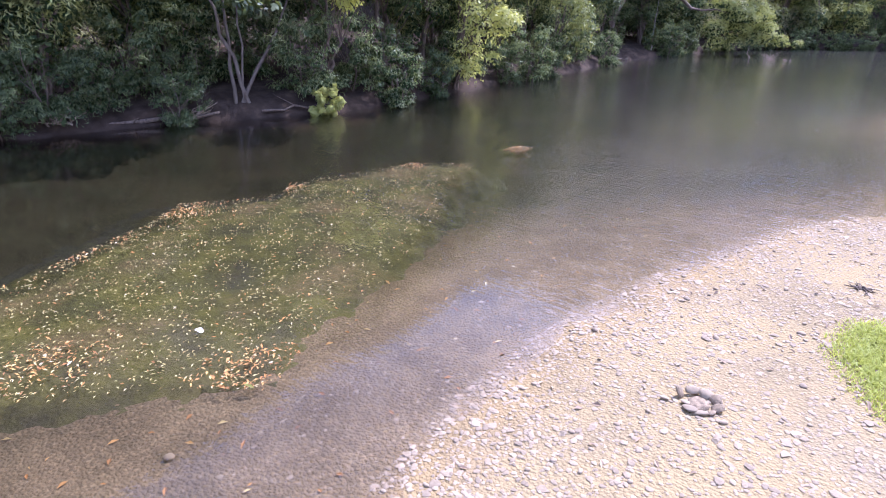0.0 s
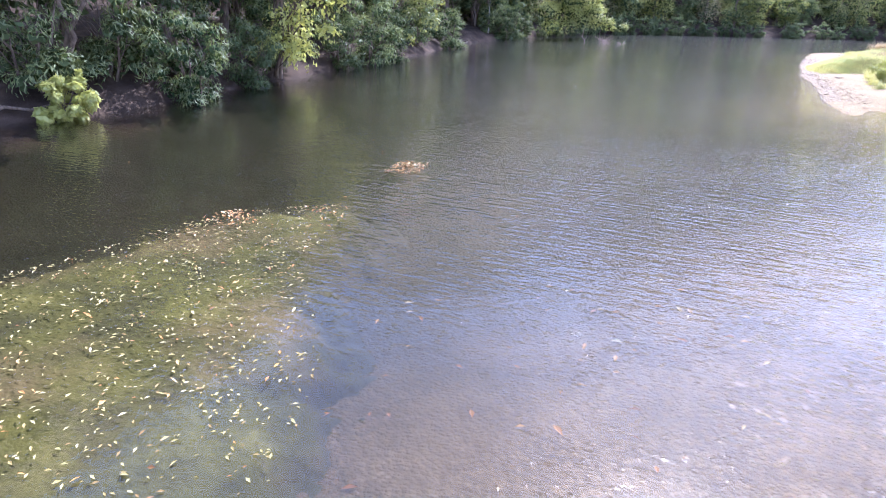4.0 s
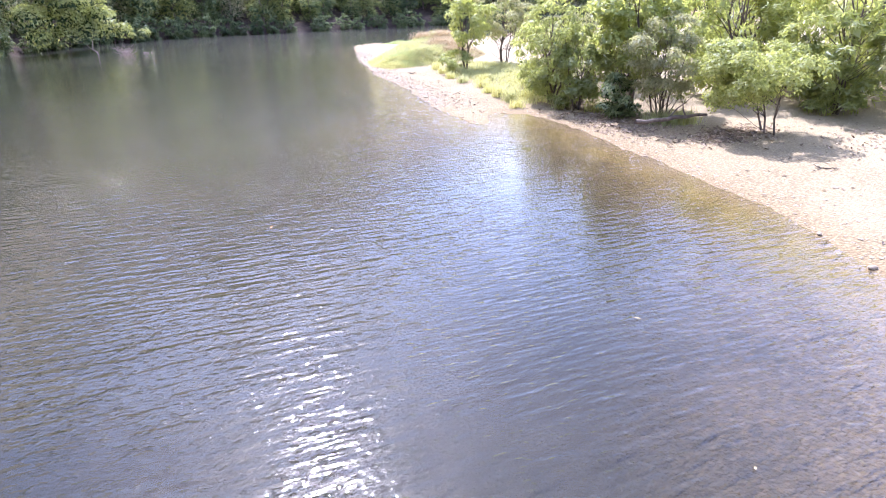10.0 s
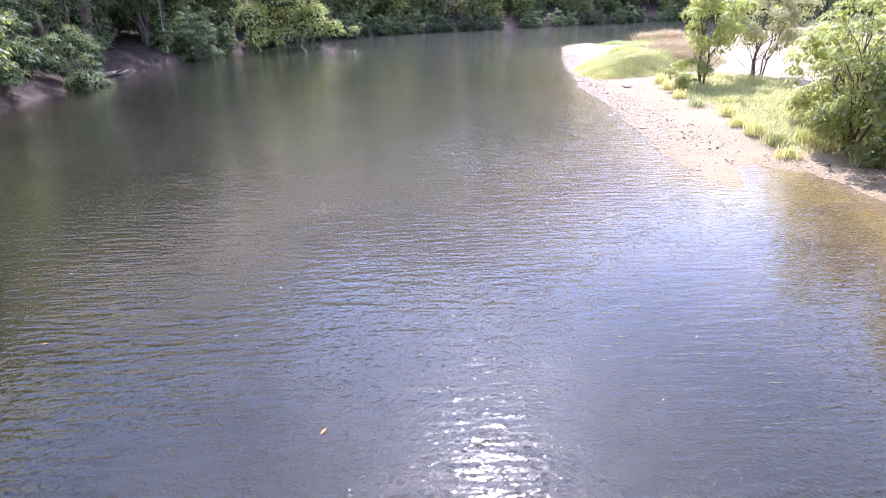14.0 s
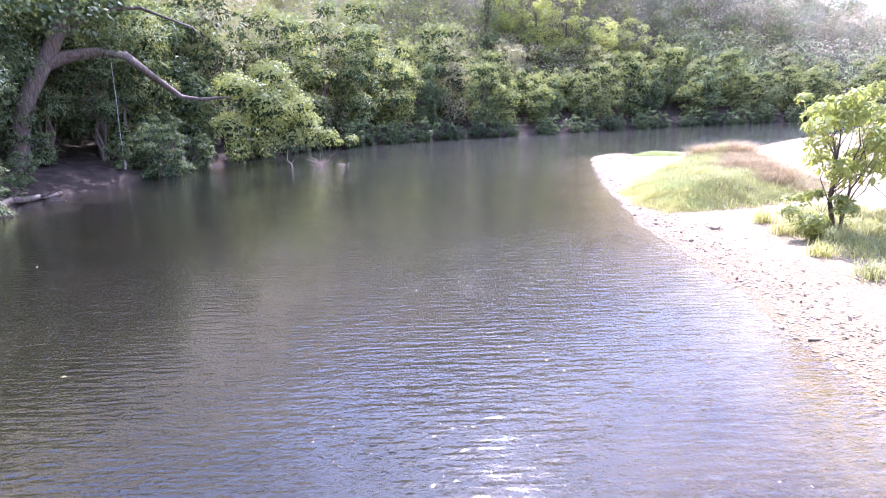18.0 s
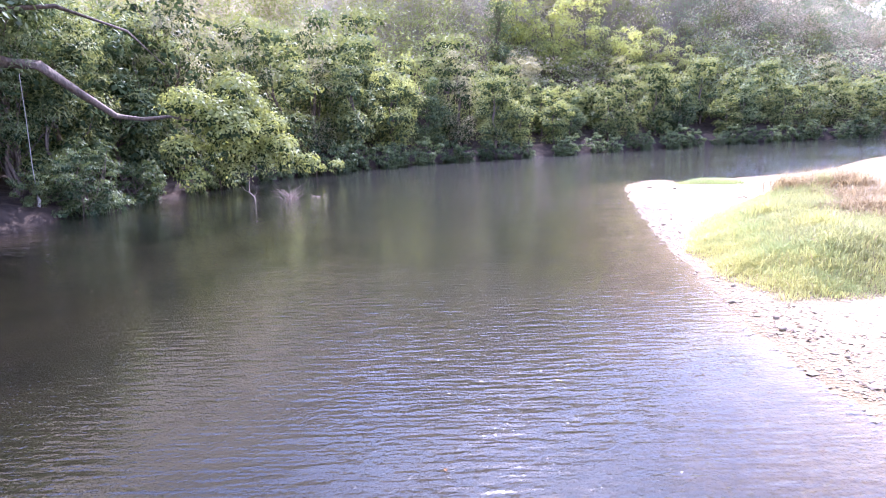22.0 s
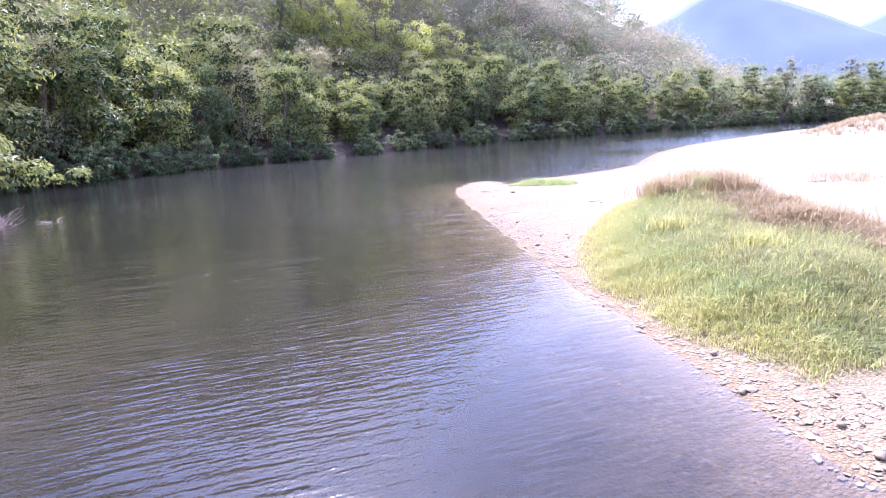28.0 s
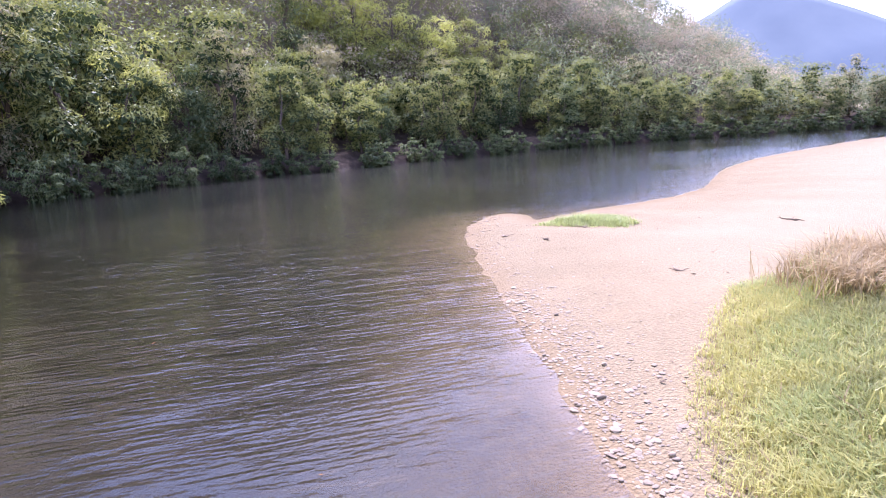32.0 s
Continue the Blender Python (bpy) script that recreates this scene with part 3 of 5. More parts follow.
def height(x, y):
    return float(lay([(x, y)])[0][0])


# The water's own sheet knows how deep it is, so that it tints what lies below.
RAFT = [(-10.0, -36), (-9.0, -31.5), (-9.2, -29.7), (-9.65, -28.8), (-10.2, -27.4), (-10.8, -25.7), (-12.0, -24.0), (-11.3, -22.9), (-10.45, -21.7), (-10.5, -20.8), (-11.05, -20.0), (-10.9, -18.9), (-10.3, -17.0), (-9.7, -14.5), (-7.4, -12.8), (-6.8, -14.2), (-6.6, -16.0), (-4.4, -18.7), (-3.5, -21.1), (-2.6, -23.0), (-2.1, -24.4), (-1.9, -25.5), (-1.6, -26.7), (-1.2, -27.3), (-0.75, -28.1), (-0.95, -28.7), (-2.4, -29.9), (-3.3, -31.2), (-5.0, -33.2), (-7, -36)]
ISLET = [(-7.95, -9.9), (-8.0, -9.0), (-7.9, -8.4), (-7.1, -8.45), (-7.0, -9.2), (-7.2, -9.8)]
over = (np.abs(grid[:, 0] - 130) < 330) & (np.abs(grid[:, 1]) < 180)
wet_faces = quads[over[quads].all(1)]
used, back = np.unique(wet_faces, return_inverse=True)
water_me = mesh_of("water", np.column_stack([grid[used], np.zeros(len(used))]), back.reshape(-1, 4), water_mat, True)
depth = np.clip(-gz[used], 0, 3)
weedy = np.where(inside(grid[used], RAFT), 1, -1) * to_line(grid[used], RAFT + RAFT[:1])
depth = np.minimum(depth, np.clip(0.35 - 0.45 * weedy, 0.1, 3))
water_me.attributes.new("depth", "FLOAT", "POINT").data.foreach_set("value", depth.astype(np.float32))
water = tagged(new("water", water_me), "rippled brown river water, clear in the shallows", "water", kind="structure")

# ---- wooded bank ----
def along_bank(line, step, rng, jitter=0.5):
    ln = np.array(line, float)
    out = []
    for a, c in zip(ln[:-1], ln[1:]):
        n = max(1, int(round(np.linalg.norm(c - a) / step)))
        nrm = np.array([-(c - a)[1], (c - a)[0]]) / np.linalg.norm(c - a)
        for k in range(n):
            out.append((a + (c - a) * (k + 0.5 + rng.uniform(-jitter, jitter) * 0.6) / n, nrm))
    return out


BANK = "trees along the wooded bank"
PROTO = {}


def bank_tree(key, at, turn, size):
    """Each sort is built once, then copied with its own turn and size."""
    if key not in PROTO:
        k = dict(SORTS[key])
        PROTO[key] = tree(k.pop("name"), (0, 0, 0), **k, group=BANK)
        ob = PROTO[key]
        ob.matrix_basis = Matrix.LocRotScale(Vector(at), Euler((0, 0, turn)), Vector((size,) * 3))
        return ob
    base = PROTO[key]
    ob = copy_thing(base, Matrix.Identity(4))
    ob.matrix_basis = Matrix.LocRotScale(Vector(at), Euler((0, 0, turn)), Vector((size,) * 3))
    return ob


SORTS = {
    "dark_broad": dict(name="riverside_tree", seed=11, kind="dark", height=12.5, width=4.2, count=5700, leaf=0.48, wide=0.75, label="dark green broad-leaved tree on the river bank", clumps=30, clump=0.165, low=0.05, corners=3, inner=630),
    "mid_broad": dict(name="riverside_tree", seed=12, kind="mid", height=13.5, width=4.2, count=5700, leaf=0.46, wide=0.75, label="tall leafy green tree on the river bank", clumps=30, clump=0.165, low=0.05, corners=3, inner=630),
    "bright_broad": dict(name="riverside_tree", seed=13, kind="bright", height=11.5, width=3.8, count=5400, leaf=0.44, wide=0.75, label="bright green leafy tree on the river bank", clumps=26, clump=0.17, low=0.05, corners=3, hang=0.6, inner=630),
    "grey_tall": dict(name="riverside_tree", seed=14, kind="grey", height=15.5, width=3.2, count=5700, leaf=0.38, wide=0.7, label="tall grey-green tree with a narrow crown", clumps=36, clump=0.125, low=0.04, corners=3, hang=0.9, inner=630),
    "olive_round": dict(name="riverside_tree", seed=15, kind="olive", height=10.5, width=3.8, count=5400, leaf=0.36, wide=0.7, label="olive green round-crowned tree on the bank", clumps=24, clump=0.18, low=0.05, corners=3, inner=630),
    "near_dark": dict(name="riverside_tree", seed=18, kind="dark", height=16.0, width=4.6, count=9400, leaf=0.34, wide=0.6, label="large dark green tree shading the river bank", clumps=44, clump=0.12, low=0.05, corners=3, hang=0.6, inner=1350),
    "near_mid": dict(name="riverside_tree", seed=19, kind="mid", height=14.5, width=4.2, count=8800, leaf=0.32, wide=0.6, label="large green tree leaning over the river bank", clumps=40, clump=0.12, low=0.10, corners=3, hang=0.7, inner=1200),
    "canopy": dict(name="riverside_tree", seed=22, kind="dark", height=16.5, width=4.8, count=9800, leaf=0.33, wide=0.6, label="tall dark tree with bare trunks below its crown", clumps=46, clump=0.115, low=0.17, stems=3, corners=3, hang=0.8, inner=900),
    "near_shrub": dict(name="riverside_shrub", seed=20, kind="dark", height=4.8, width=2.3, count=4200, leaf=0.245, wide=0.55, label="dark shrub with small leaves hanging over the water", category="shrub", low=0.0, stems=3, clumps=30, clump=0.17, corners=3, hang=0.8, inner=450),
    "dark_shrub": dict(name="riverside_shrub", seed=16, kind="dark", height=4.6, width=2.3, count=2800, leaf=0.35, wide=0.7, label="dark green shrub hanging over the water", category="shrub", low=0.0, stems=3, clumps=40, clump=0.14, corners=3, hang=0.7, inner=240),
    "mid_shrub": dict(name="riverside_shrub", seed=17, kind="mid", height=5.4, width=2.1, count=2800, leaf=0.35, wide=0.7, label="green shrub at the water's edge", category="shrub", low=0.0, stems=3, clumps=40, clump=0.13, corners=3, hang=0.7, inner=240),
}
rng = np.random.default_rng(5)
near_line = [p for p in LEFT_BANK if -50 < p[1] and p[0] < 200]
front, second, third, fourth = along_bank(near_line, 3.0, rng), along_bank(near_line, 4.8, rng), along_bank(near_line, 5.6, rng), along_bank(near_line, 6.5, rng)
STEMS, GREAT = (-25.6, -12.5), (-28.5, 46.5)


def clear_of(p, row):
    """Leaves room for the pale-stemmed clump and the great leaning tree."""
    return np.hypot(p[0] - STEMS[0], p[1] - STEMS[1]) > (3.2, 5.0, 4.0, 0)[row] and np.hypot(p[0] - GREAT[0], p[1] - GREAT[1]) > (3.0, 5.0, 4.5, 0)[row]


for (p, n), row in [(q, 0) for q in front] + [(q, 1) for q in second] + [(q, 2) for q in third] + [(q, 3) for q in fourth]:
    q = p + n * ((-0.1, 3.4, 8.5, 17.0)[row] + rng.uniform(-0.5, 1.2 + row))
    if row == 0 and -24 < q[1] < 36 and rng.uniform() < (0.65 if q[1] < 0 else 0.3):
        q = q + n * rng.uniform(1.4, 2.6)
    if row == 0 and q[1] > 60:
        q = q - n * 0.7
    if not clear_of(q, row) or (row == 0 and 37 < q[1] < 53) or q[1] < -40 or (row == 3 and (q[0] > -12 or q[1] < 20)):
        continue
    if row == 0:
        key = rng.choice(["dark_shrub", "mid_shrub"], p=[0.8, 0.2])
        size = rng.uniform(0.65, 1.15) * (1.0 if q[1] < 60 else 0.78)
        key = key if q[1] < 60 else "dark_shrub"
    else:
        near = q[1] < 46 and q[0] < 0
        key = rng.choice(["dark_broad", "mid_broad", "bright_broad", "grey_tall", "olive_round"], p=[0.36, 0.34, 0.16, 0.08, 0.06] if near else [0.36, 0.32, 0.12, 0.12, 0.08] if q[0] < 8 else [0.12, 0.30, 0.24, 0.18, 0.16])
        size = (rng.uniform(0.62, 1.0) if q[1] < 60 else rng.uniform(0.74, 1.1), rng.uniform(0.95, 1.35), rng.uniform(1.0, 1.45))[row - 1] * float(np.interp(q[0], [-14, 2, 8, 12, 25, 33, 40, 57, 95, 125], [1.1, 0.95, 0.72, 0.60, 0.60, 0.86, 0.80, 0.62, 0.58, 0.6]))
        if q[1] < 62 and q[0] < 0:
            key, size = rng.choice(["near_dark", "near_mid"], p=[0.6, 0.4]), rng.uniform(1.0, 1.4)
    if q[1] < 60 and q[0] < -10 and row < 2:
        key, size = ("near_shrub", size) if row == 0 else (rng.choice(["canopy", "near_dark", "near_mid"], p=[0.55, 0.2, 0.25]), rng.uniform(0.8, 1.12))
    bank_tree(str(key), (q[0], q[1], height(*q) - 0.15), rng.uniform(0, 6.28), size)

# Deep shade round the great leaning tree.
for x, y, key, size in [(-27.8, 39.5, "canopy", 0.82), (-28.6, 43.6, "canopy", 0.85), (-30.6, 44.4, "near_dark", 0.8), (-31.2, 48.0, "near_dark", 0.86), (-29.4, 51.2, "canopy", 0.72), (-26.8, 53.4, "canopy", 0.60), (-24.6, 51.8, "near_shrub", 0.5), (-28.6, 47.6, "near_shrub", 0.9), (-25.6, 55.6, "mid_broad", 0.6), (-33.5, 46.0, "near_dark", 1.0), (-29.2, 41.2, "near_shrub", 0.9), (-27.4, 36.0, "near_shrub", 0.7), (-26.2, 38.6, "near_shrub", 0.55), (-26.0, 43.0, "near_shrub", 0.45), (-26.6, 33.4, "near_shrub", 0.8), (-24.9, 40.4, "near_shrub", 0.36), (-25.3, 37.0, "near_shrub", 0.45), (-23.6, 53.6, "near_shrub", 0.45)]:
    bank_tree(key, (x, y, height(x, y) - 0.15), rng.uniform(0, 6.28), size)

# Deep shade behind the pale stems.
for k, (x, y, key, size) in enumerate([(-29.5, -17.0, "near_shrub", 1.1), (-30.5, -12.0, "near_shrub", 1.2), (-29.8, -8.5, "near_shrub", 1.0), (-33.0, -20.0, "near_mid", 0.85), (-34.0, -15.0, "near_mid", 0.8), (-34.0, -10.0, "near_mid", 0.8), (-33.5, -5.5, "near_dark", 0.8), (-31.5, -23.0, "near_shrub", 1.3), (-38.0, -18.0, "near_dark", 0.9), (-38.0, -12.0, "near_dark", 0.9), (-28.4, -20.5, "near_shrub", 0.7), (-27.8, -15.4, "near_shrub", 0.7)]):
    bank_tree(key, (x, y, height(x, y) - 0.15), 2.4 * k, size)

# A clump of pale leaning stems among the dark trees.
rs = np.random.default_rng(71)
clump = thing("pale_stemmed_tree", (STEMS[0], STEMS[1], height(*STEMS) - 0.1), "pale leaning stems of a many-stemmed tree in deep shade", "tree", BANK)
for k, (tx, ty, tz, r) in enumerate([(-0.4, -0.2, 8.0, 0.11), (0.5, 4.7, 7.2, 0.11), (0.1, 0.5, 8.5, 0.075), (-0.9, -1.9, 9.5, 0.11)]):
    pts = bent(rs, (0.12 * k, 0.25 * k - 0.4, -0.3), (tx, ty, tz), 8, 0.014)
    part("stem", mesh_of("pale_stem", *tube(pts, [r * (1.2 - 0.12 * i) for i in range(8)], 9), pale_bark, True), clump)
part("crown", mesh_of("pale_crown", *leaves(rs, spread(rs, 40, (-0.6, 0, 10.6), (4.0, 4.2, 3.6), 1.0, 1.7) + spread(rs, 20, (1.1, 0.8, 6.6), (1.5, 3.4, 1.7), 0.6, 1.0), 7400, 0.38, wide=0.55), LEAF["dark"]), clump)

# Bright sprays hanging out over the water.
for at, high, wid, seed, kind in [((-24.2, -7.0), 9.0, 1.3, 72, "yellow"), ((-22.6, 5.2), 8.6, 2.3, 73, "bright"), ((-24.4, 23.0), 8.0, 2.4, 74, "mid"), ((-22.3, -9.0), 2.0, 1.1, 75, "bright"), ((-24.4, 6.8), 10.5, 2.6, 76, "mid")]:
    tree("overhanging_tree", (at[0], at[1], height(*at) - 0.1), seed=seed, kind=kind, height=high, width=wid, count=3600, leaf=0.30, wide=0.5, low=0.05 if high < 8.8 else 0.5, clumps=30, clump=0.14, stems=2, lean=(2.2 if high > 3 else 0.2, 0.6), hang=0.7, label={"yellow": "yellow-green sunlit spray of leaves over the water", "bright": "bright green tree leaning over the water", "mid": "green tree leaning out over the river"}[kind], group=BANK)

# The great leaning tree: a long bowed limb with a leafy end drooping to the water.
gb = Vector((*GREAT, height(*GREAT) - 0.2))
great = thing("great_leaning_tree", gb, "old tree with a long bowed limb drooping over the river", "tree", BANK)
rg = np.random.default_rng(81)


def rel(points):
    return [tuple(Vector(p) - gb) for p in points]


part("trunk", mesh_of("great_trunk", *tube(rel([(-28.5, 46.5, gb.z - 0.3), (-28.8, 47.0, 3.4), (-28.5, 48.2, 6.2), (-27.4, 49.7, 9.2), (-26.3, 50.7, 11.8), (-24.6, 52.0, 14.5)]), [0.75, 0.6, 0.55, 0.52, 0.40, 0.22], 12), bark, True), great)
part("limb", mesh_of("great_limb", *tube(rel([(-28.0, 49.0, 8.2), (-26.6, 50.3, 9.1), (-25.0, 51.8, 9.5), (-23.6, 53.0, 9.3), (-22.3, 54.8, 7.6), (-21.3, 56.5, 6.25), (-20.0, 57.4, 5.95), (-18.6, 58.2, 6.1), (-16.6, 59.5, 5.6)]), [0.48, 0.44, 0.38, 0.31, 0.25, 0.20, 0.15, 0.10, 0.04], 10), bark, True), great)
part("limb", mesh_of("great_limb", *tube(rel([(-27.2, 50.0, 10.0), (-24.8, 52.0, 12.4), (-22.1, 53.2, 12.7), (-19.3, 55.8, 11.5), (-18.0, 57.5, 9.5)]), [0.20, 0.17, 0.13, 0.09, 0.04], 8), bark, True), great)
drop_end = [(-18.2 + 1.9 * k + rg.normal(0, 0.8), 58.3 + 3.2 * k + rg.normal(0, 1.3), z, r) for k, z, r in [(0, 6.8, 1.9), (0.2, 3.6, 1.7), (0.6, 5.8, 2.2), (0.9, 8.0, 2.0), (1.1, 3.4, 2.1), (1.2, 6.4, 2.3), (1.5, 4.8, 2.2), (1.7, 2.4, 1.7), (2.0, 5.0, 2.1), (2.2, 3.2, 1.9), (2.6, 3.4, 1.8), (2.9, 2.3, 1.5), (3.3, 1.9, 1.2), (3.8, 1.5, 0.8), (4.1, 1.3, 0.5), (1.0, 1.7, 1.5), (0.4, 1.6, 1.3)]]
ends = [tuple(Vector(a[:3]) - gb) + (a[3],) for a in drop_end]
# Leaf colours carry the light: bright at the limb's end, dark up top.
part("crown", mesh_of("great_crown", *leaves(rg, ends[::2], 7500, 0.27, wide=0.55, hang=0.5), LEAF["bright"]), great, "limb-end leaves, coloured bright green as sunlit")
part("crown", mesh_of("great_crown", *leaves(rg, ends[1::2], 7000, 0.26, wide=0.55, hang=0.5), LEAF["mid"]), great, "green leaves drooping to the water")
# Dark inner leaves, the shade of the drooping end put into colour.
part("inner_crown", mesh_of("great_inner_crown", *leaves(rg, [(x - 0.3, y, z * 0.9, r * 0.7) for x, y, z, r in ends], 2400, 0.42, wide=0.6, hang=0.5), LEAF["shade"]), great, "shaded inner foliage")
part("crown", mesh_of("great_upper_crown", *leaves(rg, spread(rg, 40, (1.5, 4.5, 12.5), (5.0, 5.0, 3.6), 1.2, 2.0), 6000, 0.42, wide=0.55), LEAF["dark"]), great, "upper crown, coloured dark green for shade")
rope_mat, nt, b = material("rope_pale", 0.9)
nt.links.new(ramp(nt, noise_at(nt, 12.0, 3), [(0.3, (0.30, 0.26, 0.22)), (0.7, (0.46, 0.42, 0.37))]), b.inputs["Base Color"])
rope = thing("rope_swing", (-24.35, 51.9, -0.3), "pale rope with a knotted end hanging from the limb", "rope")
line = part("line", mesh_of("rope_line", *tube([(0.0, 0.35, 9.1), (0.03, 0.2, 6.5), (-0.02, 0.05, 3.6), (0, 0, 1.6)], [0.022] * 4, 6), rope_mat, True), rope)
part("knot", mesh_of("rope_knot", *tube([(0, 0, 1.75), (0.04, 0, 1.45), (-0.03, 0, 1.15), (0, 0, 1.0)], [0.06, 0.12, 0.11, 0.05], 8), rope_mat, True), line, "thick knotted end")
part("handle", mesh_of("rope_handle", *tube([(-0.28, 0, 0.72), (-0.06, 0.02, 0.95), (0.0, 0, 1.12)], [0.05, 0.06, 0.05], 7), rope_mat, True), rope)

# ---- dry woodland on the hillside and far woods: too many to count ----
def woods(name, spots, kind, seed, tall, card, per, label):
    rng = np.random.default_rng(seed)
    pieces = []
    for x, y, z in spots:
        h = tall * rng.uniform(0.65, 1.25)
        an = [(x + rng.normal(0, 0.16 * h), y + rng.normal(0, 0.16 * h), z + h * rng.uniform(0.15, 0.85), h * rng.uniform(0.20, 0.32)) for _ in range(7)]
        pieces.append(leaves(rng, an, per, card, wide=0.75, corners=3))
    return tagged(new(name, mesh_of(name, *joined(pieces), LEAF[kind])), label, "woods", kind="stuff")


cand = np.column_stack([rng.uniform(-50, 170, 8500), rng.uniform(104, 262, 8500)])
cz, _, cl = lay(cand)
ok = (cl > 16) & (np.hypot(cand[:, 0] + 3, cand[:, 1] - 275) < 196) & (cand[:, 1] < 262)
spots = np.column_stack([cand, cz])[ok][:2100]
woods("hillside_woods", spots, "hill", 21, 6.6, 0.58, 175, "dry grey-brown and olive woodland on the hillside")
cand = np.concatenate([np.column_stack([rng.uniform(135, 400, 1000), rng.uniform(112, 400, 1000)]), np.column_stack([rng.uniform(45, 140, 420), rng.uniform(116, 185, 420)])])
cz, _, cl = lay(cand)
ok = (cl > 3) & (cl < 190)
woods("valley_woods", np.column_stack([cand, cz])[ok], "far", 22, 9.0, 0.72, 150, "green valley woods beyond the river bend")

cand = np.column_stack([rng.uniform(-75, 6, 2600), rng.uniform(20, 150, 2600)])
cz, _, cl = lay(cand)
ok = (cl > 14) & (cl < 44)
woods("slope_woods", np.column_stack([cand, cz])[ok][:560], "mid", 23, 11.0, 0.7, 190, "green woods climbing the lower slope")

cand = np.column_stack([rng.uniform(4, 75, 1500), rng.uniform(96, 165, 1500)])
cz, _, cl = lay(cand)
ok = (cl > 9) & (cl < 30)
woods("slope_woods", np.column_stack([cand, cz])[ok][:300], "mid", 24, 6.0, 0.55, 170, "low green woods at the foot of the dry slope")

# Yellow-green thickets and a dark column on the lower slope.
for k, (x, y, kind, h, w) in enumerate([(13, 128, "yellow", 12, 4.6), (19, 126, "yellow", 12, 4.4), (25, 128, "yellow", 12, 4.6), (31, 126, "yellow", 11, 4.2), (37, 128, "olive", 10, 4.2), (22, 136, "yellow", 12, 4.6), (29, 138, "yellow", 11, 4.4), (16, 138, "olive", 12, 4.6), (9, 119, "dark", 19, 1.8), (12, 114, "grey", 10, 3.0), (44, 126, "olive", 9, 3.6)]):
    tree("slope_tree", (x, y, height(x, y) - 0.2), seed=90 + k, kind=kind, height=h, width=w, count=3600, leaf=0.66, wide=0.6, corners=3, low=0.03, clumps=44, clump=0.13, group="trees on the slope", label={"yellow": "yellow-green thicket on the sunny slope", "olive": "olive green tree on the slope", "dark": "dark narrow tree on the slope", "grey": "grey-green tree on the slope"}[kind])
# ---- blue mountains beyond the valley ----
mount_mat, nt, b = material("distant_mountain_haze_glow", 1.0)
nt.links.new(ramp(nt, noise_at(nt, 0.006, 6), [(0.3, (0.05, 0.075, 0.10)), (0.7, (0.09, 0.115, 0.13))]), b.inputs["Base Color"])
# A faint blue glow stands in for haze over the distance.
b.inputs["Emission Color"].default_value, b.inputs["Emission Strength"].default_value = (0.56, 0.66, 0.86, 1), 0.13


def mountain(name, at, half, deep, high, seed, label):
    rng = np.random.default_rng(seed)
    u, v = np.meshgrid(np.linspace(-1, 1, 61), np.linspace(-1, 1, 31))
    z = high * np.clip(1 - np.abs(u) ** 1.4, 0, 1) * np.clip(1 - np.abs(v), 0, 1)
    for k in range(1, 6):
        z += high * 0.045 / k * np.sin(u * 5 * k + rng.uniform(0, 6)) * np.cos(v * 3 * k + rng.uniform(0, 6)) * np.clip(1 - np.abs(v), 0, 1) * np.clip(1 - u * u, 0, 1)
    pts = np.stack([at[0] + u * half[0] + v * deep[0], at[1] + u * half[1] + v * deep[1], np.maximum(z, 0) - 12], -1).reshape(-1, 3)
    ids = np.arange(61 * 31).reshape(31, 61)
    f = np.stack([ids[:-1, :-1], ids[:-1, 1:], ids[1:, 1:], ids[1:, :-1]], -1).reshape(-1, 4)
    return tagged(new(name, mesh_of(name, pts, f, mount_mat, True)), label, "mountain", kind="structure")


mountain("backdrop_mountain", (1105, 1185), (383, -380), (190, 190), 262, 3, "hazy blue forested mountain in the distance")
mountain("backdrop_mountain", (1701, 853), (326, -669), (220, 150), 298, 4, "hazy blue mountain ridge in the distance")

# ---- bushes and trees on the gravel beach ----
BUSH = "bushes on the gravel beach"


def beach_tree(name, x, y, **k):
    kind = k.pop("kind")
    return tree(name, (x, y, height(x, y) - 0.05), group=BUSH, kind="dark" if kind == "dark" else "beach_" + kind, **k)


beach_tree("beach_tree", 15.3, 2.6, seed=31, kind="olive", height=3.15, width=1.8, count=20000, leaf=0.12, low=0.20, stems=3, clumps=54, clump=0.19, lean=(-0.65, 0.45), inner=200, label="small round light green tree standing on the gravel")
beach_tree("beach_bush", 14.4, 8.8, seed=32, kind="bright", height=6.0, width=1.9, count=8500, leaf=0.24, low=0.16, stems=3, clumps=60, clump=0.115, inner=120, label="tall large-leaved green bush at the head of the beach", category="bush")
beach_tree("beach_bush", 12.6, 12.4, seed=33, kind="olive", height=4.8, width=1.7, count=11000, leaf=0.16, low=0.02, stems=4, clumps=60, clump=0.11, hang=0.9, wide=0.3, inner=120, label="light green feathery bush at the water's edge", category="bush")
beach_tree("beach_bush", 14.0, 6.5, seed=34, kind="grey", height=4.1, width=1.5, count=11000, leaf=0.14, low=0.08, stems=6, clumps=40, clump=0.13, hang=0.8, wide=0.3, inner=300, label="grey-green bush with thin stems on the gravel", category="bush")
beach_tree("beach_tree", 13.7, 25.5, seed=35, kind="bright", height=4.9, width=1.8, count=4600, leaf=0.23, low=0.26, stems=3, clumps=30, clump=0.13, hang=0.7, wide=0.36, label="slender sapling with large bright green leaves")
